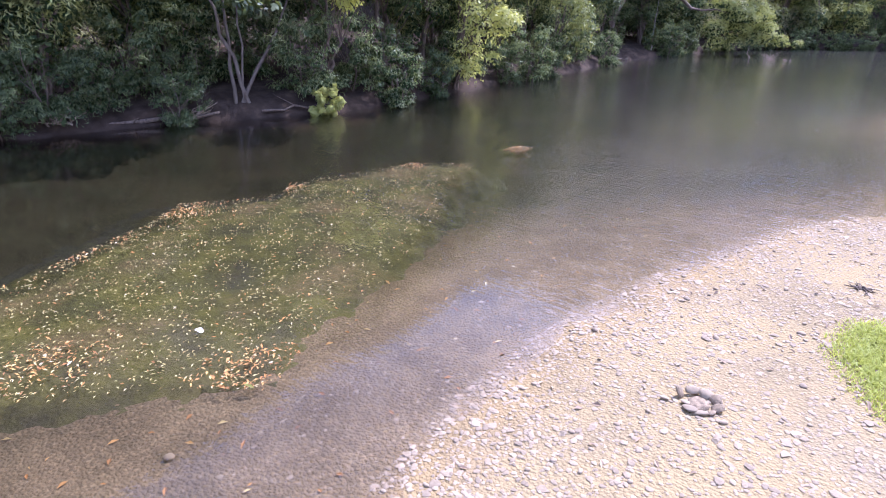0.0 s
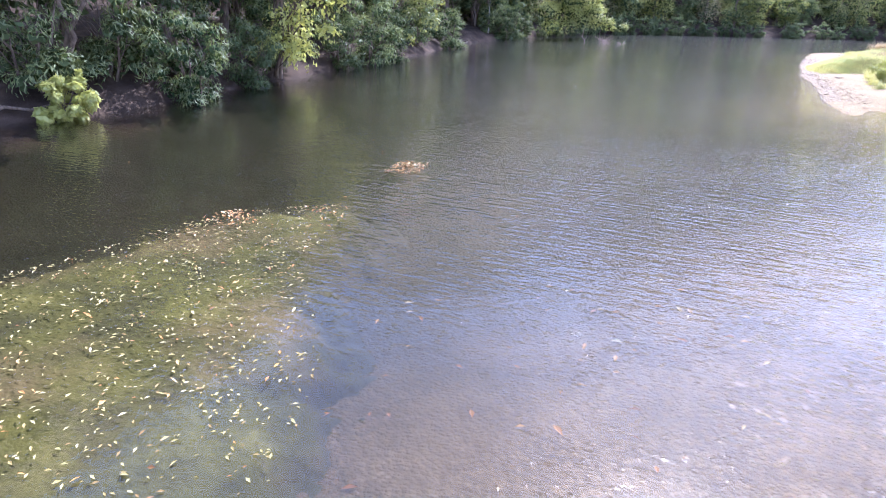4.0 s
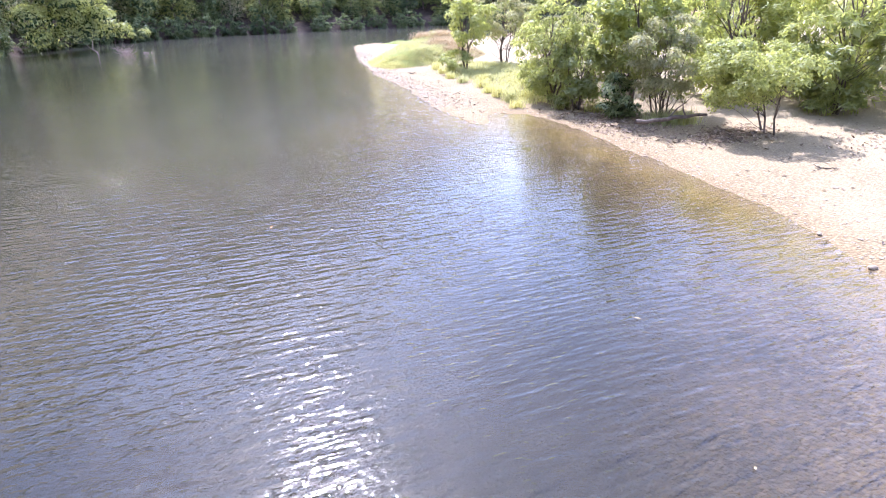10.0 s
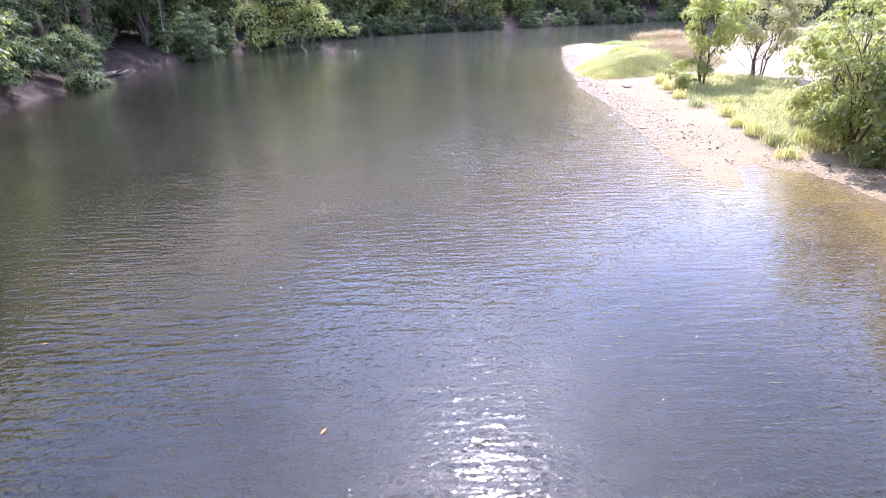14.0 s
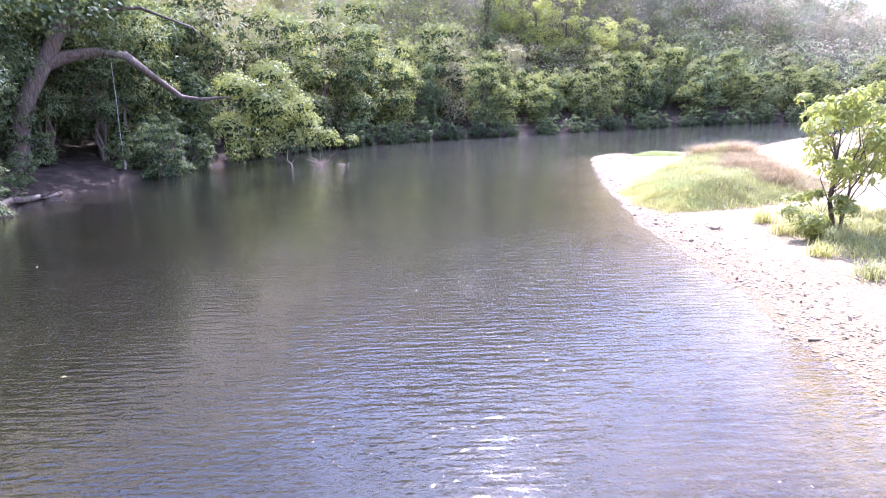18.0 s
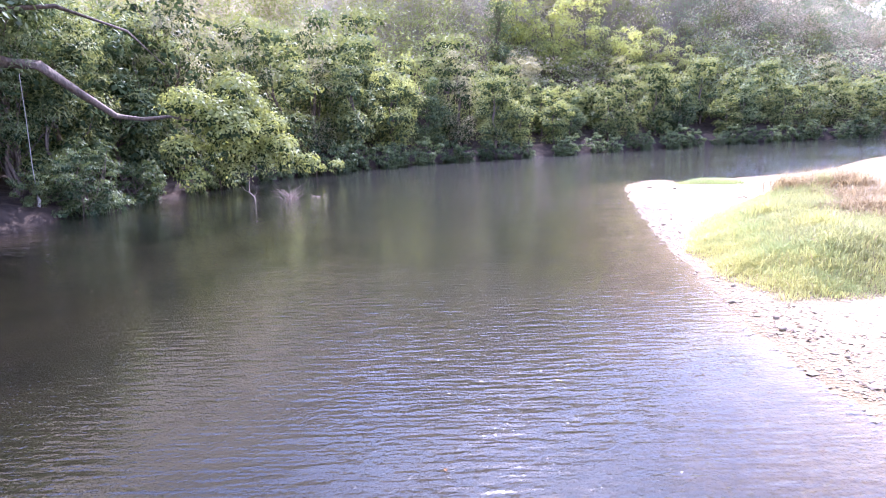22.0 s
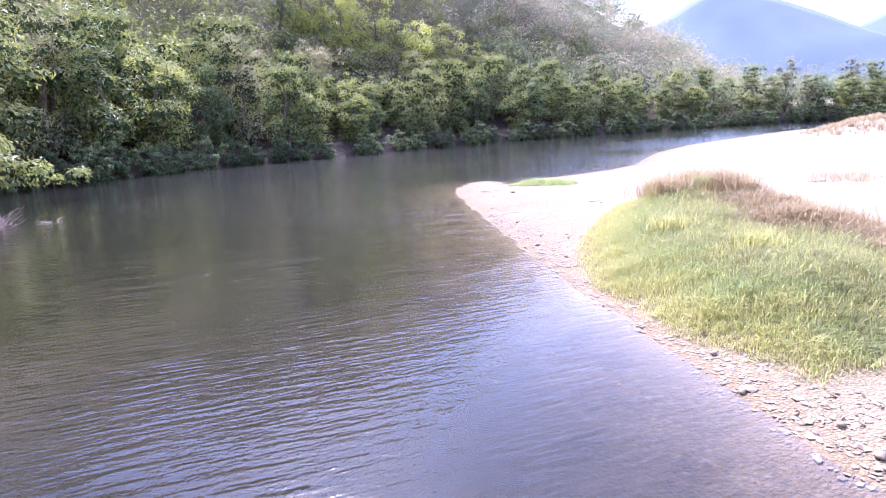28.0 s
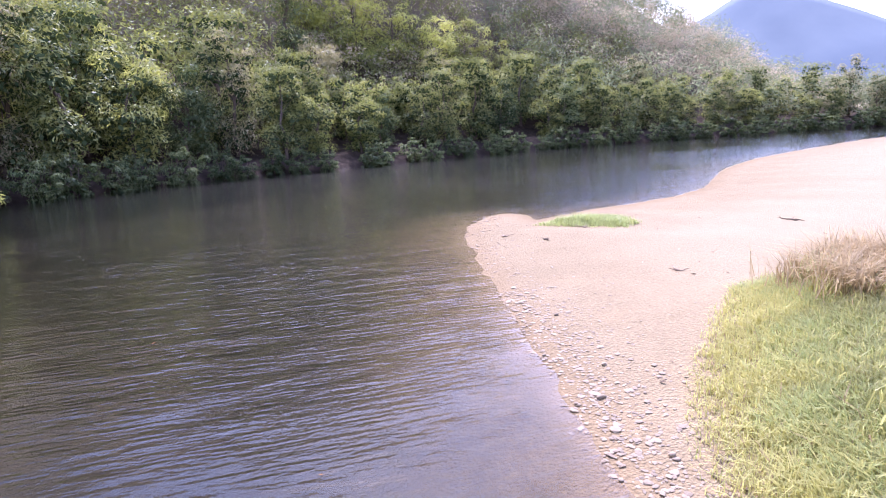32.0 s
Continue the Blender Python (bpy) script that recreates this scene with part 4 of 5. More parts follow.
beach_tree("beach_tree", 17.0, 27.0, seed=36, kind="grey", height=4.6, width=2.5, count=13000, leaf=0.14, low=0.26, stems=6, clumps=50, clump=0.13, hang=0.8, wide=0.32, inner=400, label="grey-green small tree with many stems")
beach_tree("beach_bush", 13.9, 15.4, seed=37, kind="olive", height=4.2, width=1.8, count=8500, leaf=0.16, low=0.02, stems=4, clumps=46, clump=0.12, hang=0.8, wide=0.32, inner=400, label="pale green bush above the grassy bank", category="bush")
beach_tree("beach_bush", 12.7, 10.2, seed=38, kind="mid", height=3.6, width=1.4, count=5500, leaf=0.17, low=0.02, stems=4, clumps=40, clump=0.14, hang=0.5, wide=0.4, inner=400, label="dark green leafy bush leaning over the cove", category="bush")
beach_tree("beach_bush", 12.7, 25.3, seed=39, kind="mid", height=1.5, width=1.3, count=3200, leaf=0.14, low=0.0, stems=3, clumps=18, clump=0.25, label="low green bush at the sapling's foot", category="bush")
beach_tree("beach_bush", 13.1, 8.0, seed=40, kind="dark", height=2.0, width=1.0, count=3000, leaf=0.16, low=0.0, stems=4, clumps=26, clump=0.2, inner=150, label="low dark bush in the shade of the larger ones", category="bush")
beach_tree("beach_bush", 18.2, 20.5, seed=41, kind="grey", height=3.6, width=2.2, count=8000, leaf=0.14, low=0.03, stems=5, clumps=46, clump=0.14, hang=0.8, wide=0.32, inner=400, label="grey-green bush among the bank grass", category="bush")
THICKET = [(20.3, -0.9, "grey", 5.0, 3.3, 17000, 0.17), (24.5, -5.0, "olive", 5.6, 3.6, 12000, 0.20), (19.4, 8.8, "bright", 6.4, 2.6, 9000, 0.28), (21.6, 5.0, "bright", 6.6, 3.0, 10000, 0.28), (17.2, 13.5, "grey", 5.6, 2.3, 9000, 0.18), (19.8, 3.6, "mid", 3.6, 2.0, 6000, 0.24), (18.5, 17.0, "olive", 5.0, 2.4, 8000, 0.16), (26.5, 5.5, "bright", 8.0, 3.6, 8000, 0.30), (24.0, 12.5, "bright", 8.0, 3.4, 8000, 0.30), (30.5, -6.0, "olive", 8.0, 3.6, 7000, 0.30), (27.0, 18.0, "olive", 7.0, 3.4, 7000, 0.28), (36.0, 2.0, "grey", 9.0, 4.2, 6000, 0.36), (34.0, 12.0, "bright", 9.0, 4.0, 6000, 0.36), (38.0, -9.0, "olive", 9.0, 4.2, 6000, 0.36), (27.0, -9.5, "grey", 6.0, 3.0, 9000, 0.20), (23.6, 1.2, "olive", 4.4, 2.6, 7000, 0.20), (23.5, 8.6, "grey", 4.6, 2.6, 7000, 0.20), (28.5, 0.5, "olive", 5.5, 3.2, 7000, 0.24)]
for i, (x, y, kind, h, w, n, lf) in enumerate(THICKET):
    thin = kind in ("grey", "olive")
    beach_tree("thicket_tree", x, y, seed=50 + i, kind=kind, height=h, width=w, count=n, leaf=lf * 1.25, corners=3, low=0.03, stems=4, clumps=70, clump=0.115, inner=160, hang=0.9 if thin else 0.45, wide=0.3 if thin else 0.5, label={"grey": "grey-green willowy tree in the thicket", "mid": "leafy green tree in the thicket", "bright": "green large-leaved tree in the thicket", "dark": "dark green large-leaved tree in the thicket", "olive": "light olive green tree in the thicket"}[kind])


# ---- grass ----
def blades(rng, pts, zs, tall, wide=0.02, bend=0.75):
    n = len(pts)
    a = rng.uniform(0, 2 * np.pi, n)
    d = np.column_stack([np.cos(a), np.sin(a), np.zeros(n)])
    s = np.column_stack([-d[:, 1], d[:, 0], np.zeros(n)])
    h = (tall * rng.uniform(0.55, 1.25, n))[:, None]
    root = np.column_stack([pts, zs - 0.03])
    up = np.array([0, 0, 1.0])
    w = wide * rng.uniform(0.7, 1.3, n)[:, None]
    lean = (bend * rng.uniform(0.2, 1.3, n))[:, None]
    mid = root + up * h * 0.55 + d * h * lean * 0.25
    top = root + up * h * (1 - 0.25 * lean) + d * h * lean
    v = np.stack([root - s * w * 0.5, root + s * w * 0.5, mid + s * w * 0.45, top, top, mid - s * w * 0.45], 1)
    v = v[:, [0, 1, 2, 3, 5]]
    base = np.arange(n)[:, None] * 5
    tris = np.stack([base + [0, 1, 2], base + [0, 2, 4], base + [4, 2, 3]], 1).reshape(-1, 3)
    return v.reshape(-1, 3), tris


def turf(name, poly, per, mat, seed, tall, label, wide=0.022, bend=0.85, keep=None, patchy=0.5):
    rng = np.random.default_rng(seed)
    pl = np.array(poly)
    lo, hi = pl.min(0), pl.max(0)
    pts = np.repeat(rng.uniform(lo, hi, (int(per * np.prod(hi - lo) / 7), 2)), 7, 0)
    pts = pts + rng.normal(0, 0.07 if per > 10 else 0.6, pts.shape)
    pts = pts[inside(pts, poly)]
    edge = to_line(pts, list(poly) + [poly[0]])
    f = wavy(pts[:, 0], pts[:, 1], 1.7, seed) * 0.5 + 0.5
    ok = rng.uniform(0, 1, len(pts)) < np.clip(edge / 0.7, 0.12, 1) * (1 - patchy + patchy * f)
    if keep is not None:
        ok &= rng.uniform(0, 1, len(pts)) < keep(pts)
    pts, edge, f = pts[ok], edge[ok], f[ok]
    return tagged(new(name, mesh_of(name, *blades(rng, pts, lay(pts)[0], tall * (0.55 + 0.45 * np.clip(edge / 1.2, 0, 1)) * (0.7 + 0.5 * f), wide, bend), GRASS[mat])), label, "grass", kind="stuff")


# The mound: a yellowing rim by the river, lush green behind it, dull olive inside, straw and seeding clumps along the crest.
CREST = [(15.2, 40.8), (16.8, 42.4), (18.3, 42.5), (17.6, 39.8), (16.6, 37.4), (16.2, 35.6), (15.6, 33.0)]


def dry_part(p):
    edge = np.interp(p[:, 1], [30, 34, 36.5, 40.2, 42.5, 46], [16.0, 14.4, 13.9, 15.6, 16.2, 17.2])
    return smooth01((p[:, 0] - edge + 0.7 * wavy(p[:, 0], p[:, 1], 1.1)) / 1.2)


def from_river(p):
    return to_line(p, [(9.7, 30.2), (9.1, 33), (9.6, 37), (10.7, 39.3), (11.4, 40.4), (12.8, 42.0), (14.4, 43.4)]) + 0.35 * wavy(p[:, 0], p[:, 1], 1.3)


turf("mound_grass", MOUND, 1100, "yellow", 62, 0.36, "yellowing grass round the edge of the mound", keep=lambda p: np.clip(1.9 - from_river(p) / 1.3, 0.22, 1) * (1 - 0.85 * dry_part(p)), bend=1.1, wide=0.015)
turf("mound_grass", MOUND, 1000, "lush", 61, 0.32, "lush green grass behind the mound's yellow rim", keep=lambda p: np.clip(1.1 - np.abs(from_river(p) - 1.9) / 1.0, 0.05, 1) * (1 - 0.9 * dry_part(p)), bend=1.1, wide=0.015)
turf("mound_grass", MOUND, 900, "green", 60, 0.32, "dull olive green grass on top of the mound", keep=lambda p: np.clip(0.2 + (from_river(p) - 1.6) / 1.2, 0.1, 1) * (1 - 0.75 * dry_part(p)), bend=1.2, wide=0.015)
turf("dry_grass", MOUND, 300, "dry", 63, 0.42, "flattened straw-coloured grass along the mound's crest", keep=lambda p: 0.03 + 0.85 * dry_part(p), bend=1.3, patchy=0.7)
# ---- more grass ----
START_GRASS = [(6.85, -20.9), (7.05, -19.2), (8.2, -18.1), (10.2, -17.0), (12, -16.9), (12.5, -20), (12, -25), (10, -24.6), (8.3, -23.3), (7.5, -22.2)]
BANK_GRASS = [(10.6, 12.9), (11.0, 15), (11.4, 18.5), (11.7, 21.5), (11.9, 24.5), (12.2, 26.6), (13.2, 29.0), (16, 30), (18, 26), (17, 18), (15.5, 13), (12.6, 11.6)]
TIP_GRASS = [(16.0, 56.2), (17.2, 57.1), (18.8, 57.4), (20.3, 56.2), (20.1, 54.2), (18.8, 53.4), (17.4, 54.8)]
turf("lawn_grass", START_GRASS, 1900, "meadow", 64, 0.21, "short bright green grass on the gravel beach", wide=0.022, bend=0.8, patchy=0.12)
turf("bank_grass", BANK_GRASS, 120, "yellow", 65, 0.38, "yellow-green grass on the beach bank", patchy=0.55)
turf("bank_grass", BANK_GRASS, 260, "green", 66, 0.34, "green grass among the beach bushes", patchy=0.75)
turf("shore_grass", TIP_GRASS, 700, "lush", 67, 0.42, "low green tuft of grass at the sandspit's tip", patchy=0.4)
turf("dune_grass", DUNE, 16.0, "dry", 68, 0.75, "dry straw-coloured grass on the far flat", wide=0.07, bend=0.8, patchy=0.5)
turf("dry_tuft", [(26.5, 44.5), (28, 46.5), (31, 46.8), (31.5, 44), (28.5, 43)], 60, "dry", 69, 0.5, "low dry brown tuft on the sand", patchy=0.6)


def tuft(x, y, n, tall, mat, seed, label, spread_r=0.18, bend=0.7):
    rng = np.random.default_rng(seed)
    pts = rng.normal(0, spread_r, (n, 2))
    ob = thing("grass_tuft", (x, y, height(x, y)), label, "grass", "single tufts of grass")
    part("foliage", mesh_of("tuft_foliage", *blades(rng, pts, np.zeros(n), np.full(n, tall), 0.022, bend), GRASS[mat]), ob)


rt = np.random.default_rng(77)
for k in range(16):
    x, y = [(11.0, 13.6), (11.1, 16.2), (10.7, 12.2), (11.3, 20.4), (11.5, 22.7), (12.0, 25.6), (12.6, 24.0), (13.0, 21.5), (15.6, 41.6), (17.0, 41.0), (12.3, 27.5), (11.6, 18.2), (14.2, 26.0), (12.5, 20.0), (10.9, 14.8), (16.4, 42.6)][k]
    tuft(x, y, 150, rt.uniform(0.35, 0.75), "yellow" if k % 3 else "green", 200 + k, "yellow-green grass tuft on the gravel" if k % 3 else "green grass tuft on the gravel")

for k, (x, y) in enumerate([(13.9, 5.7), (14.4, 5.5), (13.5, 6.2), (13.0, 9.4), (12.2, 11.0), (11.9, 13.6)]):
    tuft(x, y, 170, 0.62, "yellow" if k % 2 else "green", 260 + k, "upright grass tuft at the foot of the beach bushes", 0.22)

for k, (x, y) in enumerate([(13.1, 37.8), (12.9, 34.7), (13.3, 34.9)]):
    tuft(x, y, 260, 0.52, "yellow", 230 + k, "large yellow-green tuft among the dry grass of the mound", 0.3)

# Seeding clumps that stand up along the crest.
rc = np.random.default_rng(78)
for k in range(44):
    i = int(rc.integers(len(CREST) - 1))
    q = np.array(CREST[i]) + (np.array(CREST[i + 1]) - np.array(CREST[i])) * rc.uniform() + rc.normal(0, 0.5, 2)
    tuft(q[0], q[1], 260, rc.uniform(0.6, 1.0) if q[1] > 39.5 else rc.uniform(0.3, 0.65), "seed", 300 + k, "tall purple-brown seeding grass clump on the mound's crest", 0.34, 1.3)

# ---- weed bed and floating leaves ----
weed_mat, nt, b = material("water_weed", 0.9)
wc = ramp(nt, noise_at(nt, 0.8, 7, rough=0.68), [(0.3, (0.026, 0.023, 0.004)), (0.46, (0.056, 0.053, 0.006)), (0.6, (0.090, 0.084, 0.010)), (0.75, (0.17, 0.155, 0.040))])
wc = mixc(nt, span(nt, noise_at(nt, 0.35, 4), 0.49, 0.70), wc, ramp(nt, noise_at(nt, 3.0, 5), [(0.3, (0.078, 0.062, 0.017)), (0.7, (0.146, 0.106, 0.039))]))
place, deep = nt.nodes.new("ShaderNodeNewGeometry"), nt.nodes.new("ShaderNodeSeparateXYZ")
nt.links.new(place.outputs["Position"], deep.inputs[0])
# Weed darkens with depth too, lost light mixed into its colour.
nt.links.new(mixc(nt, span(nt, mathn(nt, "ADD", deep.outputs["Z"], mathn(nt, "MULTIPLY", noise_at(nt, 1.6, 4), 0.25)), -0.05, -0.45), wc, (0.050, 0.048, 0.026)), b.inputs["Base Color"])
bump(nt, b, noise_at(nt, 9.0, 6), 1.0, 0.05)


def weed_bed(name, poly, seed, label, top=0.02, steep=0.5, rim=-4.0):
    pl = np.array(poly)
    lo, hi = pl.min(0) - 4, pl.max(0) + 4
    step = 0.16
    xs, ys = np.arange(lo[0], hi[0], step), np.arange(lo[1], hi[1], step)
    g = np.stack(np.meshgrid(xs, ys), -1).reshape(-1, 2)
    e = to_line(g, list(poly) + [poly[0]]) * np.where(inside(g, poly), 1, -1)
    e = e + 0.30 * wavy(g[:, 0], g[:, 1], 2.3, seed) + 0.25 * wavy(g[:, 0], g[:, 1], 5.7, seed + 1)
    slope = steep * (0.45 + 0.75 * smooth01((g[:, 1] + 25) / 7))
    z = np.clip(-0.24 + slope * e, -1.9, -0.04) + 0.035 * wavy(g[:, 0], g[:, 1], 1.6, seed) + 0.03 * wavy(g[:, 0], g[:, 1], 6.1, seed)
    z = np.minimum(z, top) - 0.30 * np.exp(-((g[:, 0] + 5.6) ** 2 / 1.4 + (g[:, 1] + 25.8) ** 2 / 2.2))
    ids = np.arange(len(g)).reshape(len(ys), len(xs))
    f = np.stack([ids[:-1, :-1], ids[:-1, 1:], ids[1:, 1:], ids[1:, :-1]], -1).reshape(-1, 4)
    f = f[(e[f] > rim).all(1)]
    used, back = np.unique(f, return_inverse=True)
    return tagged(new(name, mesh_of(name, np.column_stack([g, z])[used], back.reshape(-1, 4), weed_mat, True)), label, "water weed", kind="stuff")


weed_bed("weed_bed", RAFT, 1.0, "green and brown water weed just below the surface", -0.015, 0.45)
weed_bed("weed_bed", ISLET, 2.0, "small patch of brown water weed", -0.03, 0.3, -0.3)
litter_mat, nt, b = material("fallen_leaf", 0.7)
geo = nt.nodes.new("ShaderNodeNewGeometry")
nt.links.new(ramp(nt, geo.outputs["Random Per Island"], [(0.0, (0.18, 0.08, 0.02)), (0.4, (0.42, 0.19, 0.045)), (0.7, (0.48, 0.28, 0.08)), (0.9, (0.46, 0.38, 0.16)), (1.0, (0.60, 0.52, 0.34))]), b.inputs["Base Color"])
pale_litter, nt, b = material("pale_fallen_leaf", 0.7)
geo = nt.nodes.new("ShaderNodeNewGeometry")
nt.links.new(ramp(nt, geo.outputs["Random Per Island"], [(0.0, (0.20, 0.12, 0.035)), (0.35, (0.30, 0.24, 0.075)), (0.75, (0.31, 0.28, 0.10)), (1.0, (0.42, 0.37, 0.19))]), b.inputs["Base Color"])
brown_litter, nt, b = material("dead_brown_leaf", 0.8)
geo = nt.nodes.new("ShaderNodeNewGeometry")
nt.links.new(ramp(nt, geo.outputs["Random Per Island"], [(0.0, (0.11, 0.075, 0.05)), (0.6, (0.26, 0.18, 0.12)), (1.0, (0.42, 0.32, 0.22))]), b.inputs["Base Color"])


def flat_leaves(rng, pts, zs, size, tilt=0.12):
    n = len(pts)
    a = rng.uniform(0, 2 * np.pi, n)
    d = np.column_stack([np.cos(a), np.sin(a), rng.normal(0, tilt, n)])
    s = np.column_stack([-np.sin(a), np.cos(a), rng.normal(0, tilt, n)])
    ln = (size * rng.uniform(0.5, 1.4, n))[:, None]
    c = np.column_stack([pts, zs])
    up = np.array([0, 0, 0.12])
    v = np.stack([c - d * ln * 0.5, c + s * ln * 0.2 + up * ln, c + d * ln * 0.5, c - s * ln * 0.2 + up * ln], 1)
    return v.reshape(-1, 3), np.arange(n * 4).reshape(-1, 4)


rl = np.random.default_rng(91)
cand = rl.uniform((-13.5, -36), (-0.5, -8), (78000, 2))
ed = to_line(cand, RAFT + RAFT[:1])
into = inside(cand, RAFT) | inside(cand, ISLET)
rim = to_line(cand, RAFT[1:15])
HEAPS = [(-11.2, -24.3, 0.9), (-10.7, -20.3, 0.6), (-9.3, -14.7, 0.5), (-7.7, -13.2, 0.4), (-9.8, -28.3, 0.5), (-10.3, -26.8, 0.35), (-4.6, -30.6, 0.8)]
heaped = sum(np.exp(-((cand[:, 0] - x) ** 2 + (cand[:, 1] - y) ** 2) / (r * r)) for x, y, r in HEAPS)
knot = np.hypot(cand[:, 0] + 1.3, cand[:, 1] + 28.35)
prob = 0.19 + 0.06 * (cand[:, 1] < -25) + 0.30 * np.exp(-rim / 0.25) + 0.95 * heaped + 0.9 * np.exp(-(knot / 0.8) ** 2) + 1.6 * inside(cand, ISLET)
pick = into & (rl.uniform(0, 1, len(cand)) < prob * (0.45 + 0.55 * (wavy(cand[:, 0], cand[:, 1], 2.9) > -0.1)))
pts, heap = cand[pick], (rl.uniform(0, 1, pick.sum()) < 0.12 + heaped[pick]) | (knot[pick] < 1.2) | inside(cand[pick], ISLET)
tagged(new("floating_leaves", mesh_of("floating_leaves", *flat_leaves(rl, pts[heap], rl.uniform(0.012, 0.045, heap.sum()), 0.088, 0.3), litter_mat)), "orange and brown fallen leaves heaped along the weed's edge", "leaves", kind="stuff")
tagged(new("floating_leaves", mesh_of("floating_leaves", *flat_leaves(rl, pts[~heap], np.full((~heap).sum(), 0.014), 0.075), pale_litter)), "pale yellow fallen leaves afloat on the weed", "leaves", kind="stuff")
pts = np.column_stack([rl.uniform(-7, 2, 240), rl.uniform(-34, -14, 240)])
pts = pts[lay(pts)[1] < -0.3]
tagged(new("sunken_leaves", mesh_of("sunken_leaves", *flat_leaves(rl, pts, lay(pts)[0] + 0.02, 0.15), litter_mat)), "scattered brown and yellow leaves on the stony bed", "leaves", kind="stuff")
pts = np.column_stack([rl.uniform(-24, 9, 120), rl.uniform(-15, 50, 120)])
pts = pts[inside(pts, RIVER)]
tagged(new("drifting_leaves", mesh_of("drifting_leaves", *flat_leaves(rl, pts, np.full(len(pts), 0.012), 0.09), litter_mat)), "single pale leaves drifting on the river", "leaves", kind="stuff")
white_mat, nt, b = material("pale_scrap", 0.6)
nt.links.new(ramp(nt, noise_at(nt, 20.0, 3), [(0.3, (0.72, 0.71, 0.72)), (0.7, (0.84, 0.84, 0.86))]), b.inputs["Base Color"])
scrap = np.array([(-0.13, -0.03, 0.01), (-0.02, -0.07, 0.05), (0.14, -0.02, 0.02), (0.12, 0.05, 0.03), (0.0, 0.06, 0.07), (-0.12, 0.04, 0.02), (0, 0, -0.01)])
scrap_ob = tagged(new("floating_scrap", mesh_of("floating_scrap", scrap, [(0, 1, 4), (0, 4, 5), (1, 2, 3), (1, 3, 4), (0, 6, 1), (1, 6, 2), (2, 6, 3), (3, 6, 4), (4, 6, 5), (5, 6, 0)], white_mat)), "small white scrap afloat on the weed", "litter")
scrap_ob.location = (-3.5, -28.15, 0.015)
tagged(new("large_leaf", mesh_of("large_leaf", *flat_leaves(np.random.default_rng(3), np.array([(-1.0, -28.6)]), np.array([0.02]), 0.22), LEAF["bright"])), "one large green leaf afloat beside the brown ones", "leaf")

# leaf litter under the bushes and strewn over the gravel
pts = np.concatenate([rl.normal((14.4, 3.2), (0.9, 0.6), (1100, 2)), rl.normal((12.3, 7.2), (0.9, 1.8), (1500, 2)), rl.normal((17.5, 0.2), (1.6, 0.8), (260, 2)), np.column_stack([rl.uniform(3, 20, 900), rl.uniform(-29, 4, 900)]), np.column_stack([rl.uniform(8, 24, 260), rl.uniform(10, 62, 260)]), np.column_stack([rl.normal(9.0, 0.5, 420), rl.uniform(10.5, 30, 420)])])
pts = pts[lay(pts)[1] > 0.3]
tagged(new("leaf_litter", mesh_of("leaf_litter", *flat_leaves(rl, pts, lay(pts)[0] + 0.02, 0.13, 0.3), brown_litter)), "brown dead leaves strewn on the gravel", "leaves", kind="stuff")


# ---- stones ----
def rock_mesh(name, seed, mat, detail=2, flat=0.55):
    rng = np.random.default_rng(seed)
    bm = bmesh.new()
    bmesh.ops.create_icosphere(bm, subdivisions=detail, radius=1.0)
    ax = rng.uniform(0.7, 1.25, 2)
    ph = rng.uniform(0, 6, 6)
    for v in bm.verts:
        c = v.co
        k = 1 + 0.16 * math.sin(2.1 * c.x + ph[0]) + 0.14 * math.sin(2.7 * c.y + ph[1]) + 0.10 * math.sin(4.3 * c.z + 2 * c.x + ph[2])
        v.co = Vector((c.x * k * ax[0], c.y * k * ax[1], c.z * k * flat))
    me = bpy.data.meshes.new(name)
    bm.to_mesh(me)
    bm.free()
    me.polygons.foreach_set("use_smooth", np.full(len(me.polygons), detail > 1))
    me.materials.append(mat)
    return me


ROCKS = [rock_mesh("cobble", 300 + k, stone) for k in range(7)]
base_me = rock_mesh("pebble_base", 320, stone, 1)
PEB_V = np.array([tuple(v.co) for v in base_me.vertices])
PEB_F = np.array([tuple(p.vertices) for p in base_me.polygons])
bpy.data.meshes.remove(base_me)
rv = np.random.default_rng(321)
PEB_SORTS = np.stack([PEB_V * (1 + rv.normal(0, 0.17, (len(PEB_V), 1))) for _ in range(9)])


def gravel(name, pts, size, seed, label, sink=0.25):
    rng = np.random.default_rng(seed)
    n = len(pts)
    s = size * np.exp(rng.normal(0, 0.38, n))
    a = rng.uniform(0, 6.28, n)
    ca, sa = np.cos(a), np.sin(a)
    sc = np.column_stack([s * rng.uniform(0.8, 1.4, n), s * rng.uniform(0.7, 1.0, n), s * rng.uniform(0.28, 0.55, n)])
    v = PEB_SORTS[rng.integers(9, size=n)] * sc[:, None]
    v = np.stack([v[..., 0] * ca[:, None] - v[..., 1] * sa[:, None], v[..., 0] * sa[:, None] + v[..., 1] * ca[:, None], v[..., 2]], -1)
    v += np.column_stack([pts, lay(pts)[0] + s * (0.55 - sink) * 0.6])[:, None]
    f = PEB_F[None] + (np.arange(n) * len(PEB_V))[:, None, None]
    return tagged(new(name, mesh_of(name, v.reshape(-1, 3), f.reshape(-1, 3), stone, False)), label, "gravel", kind="stuff")


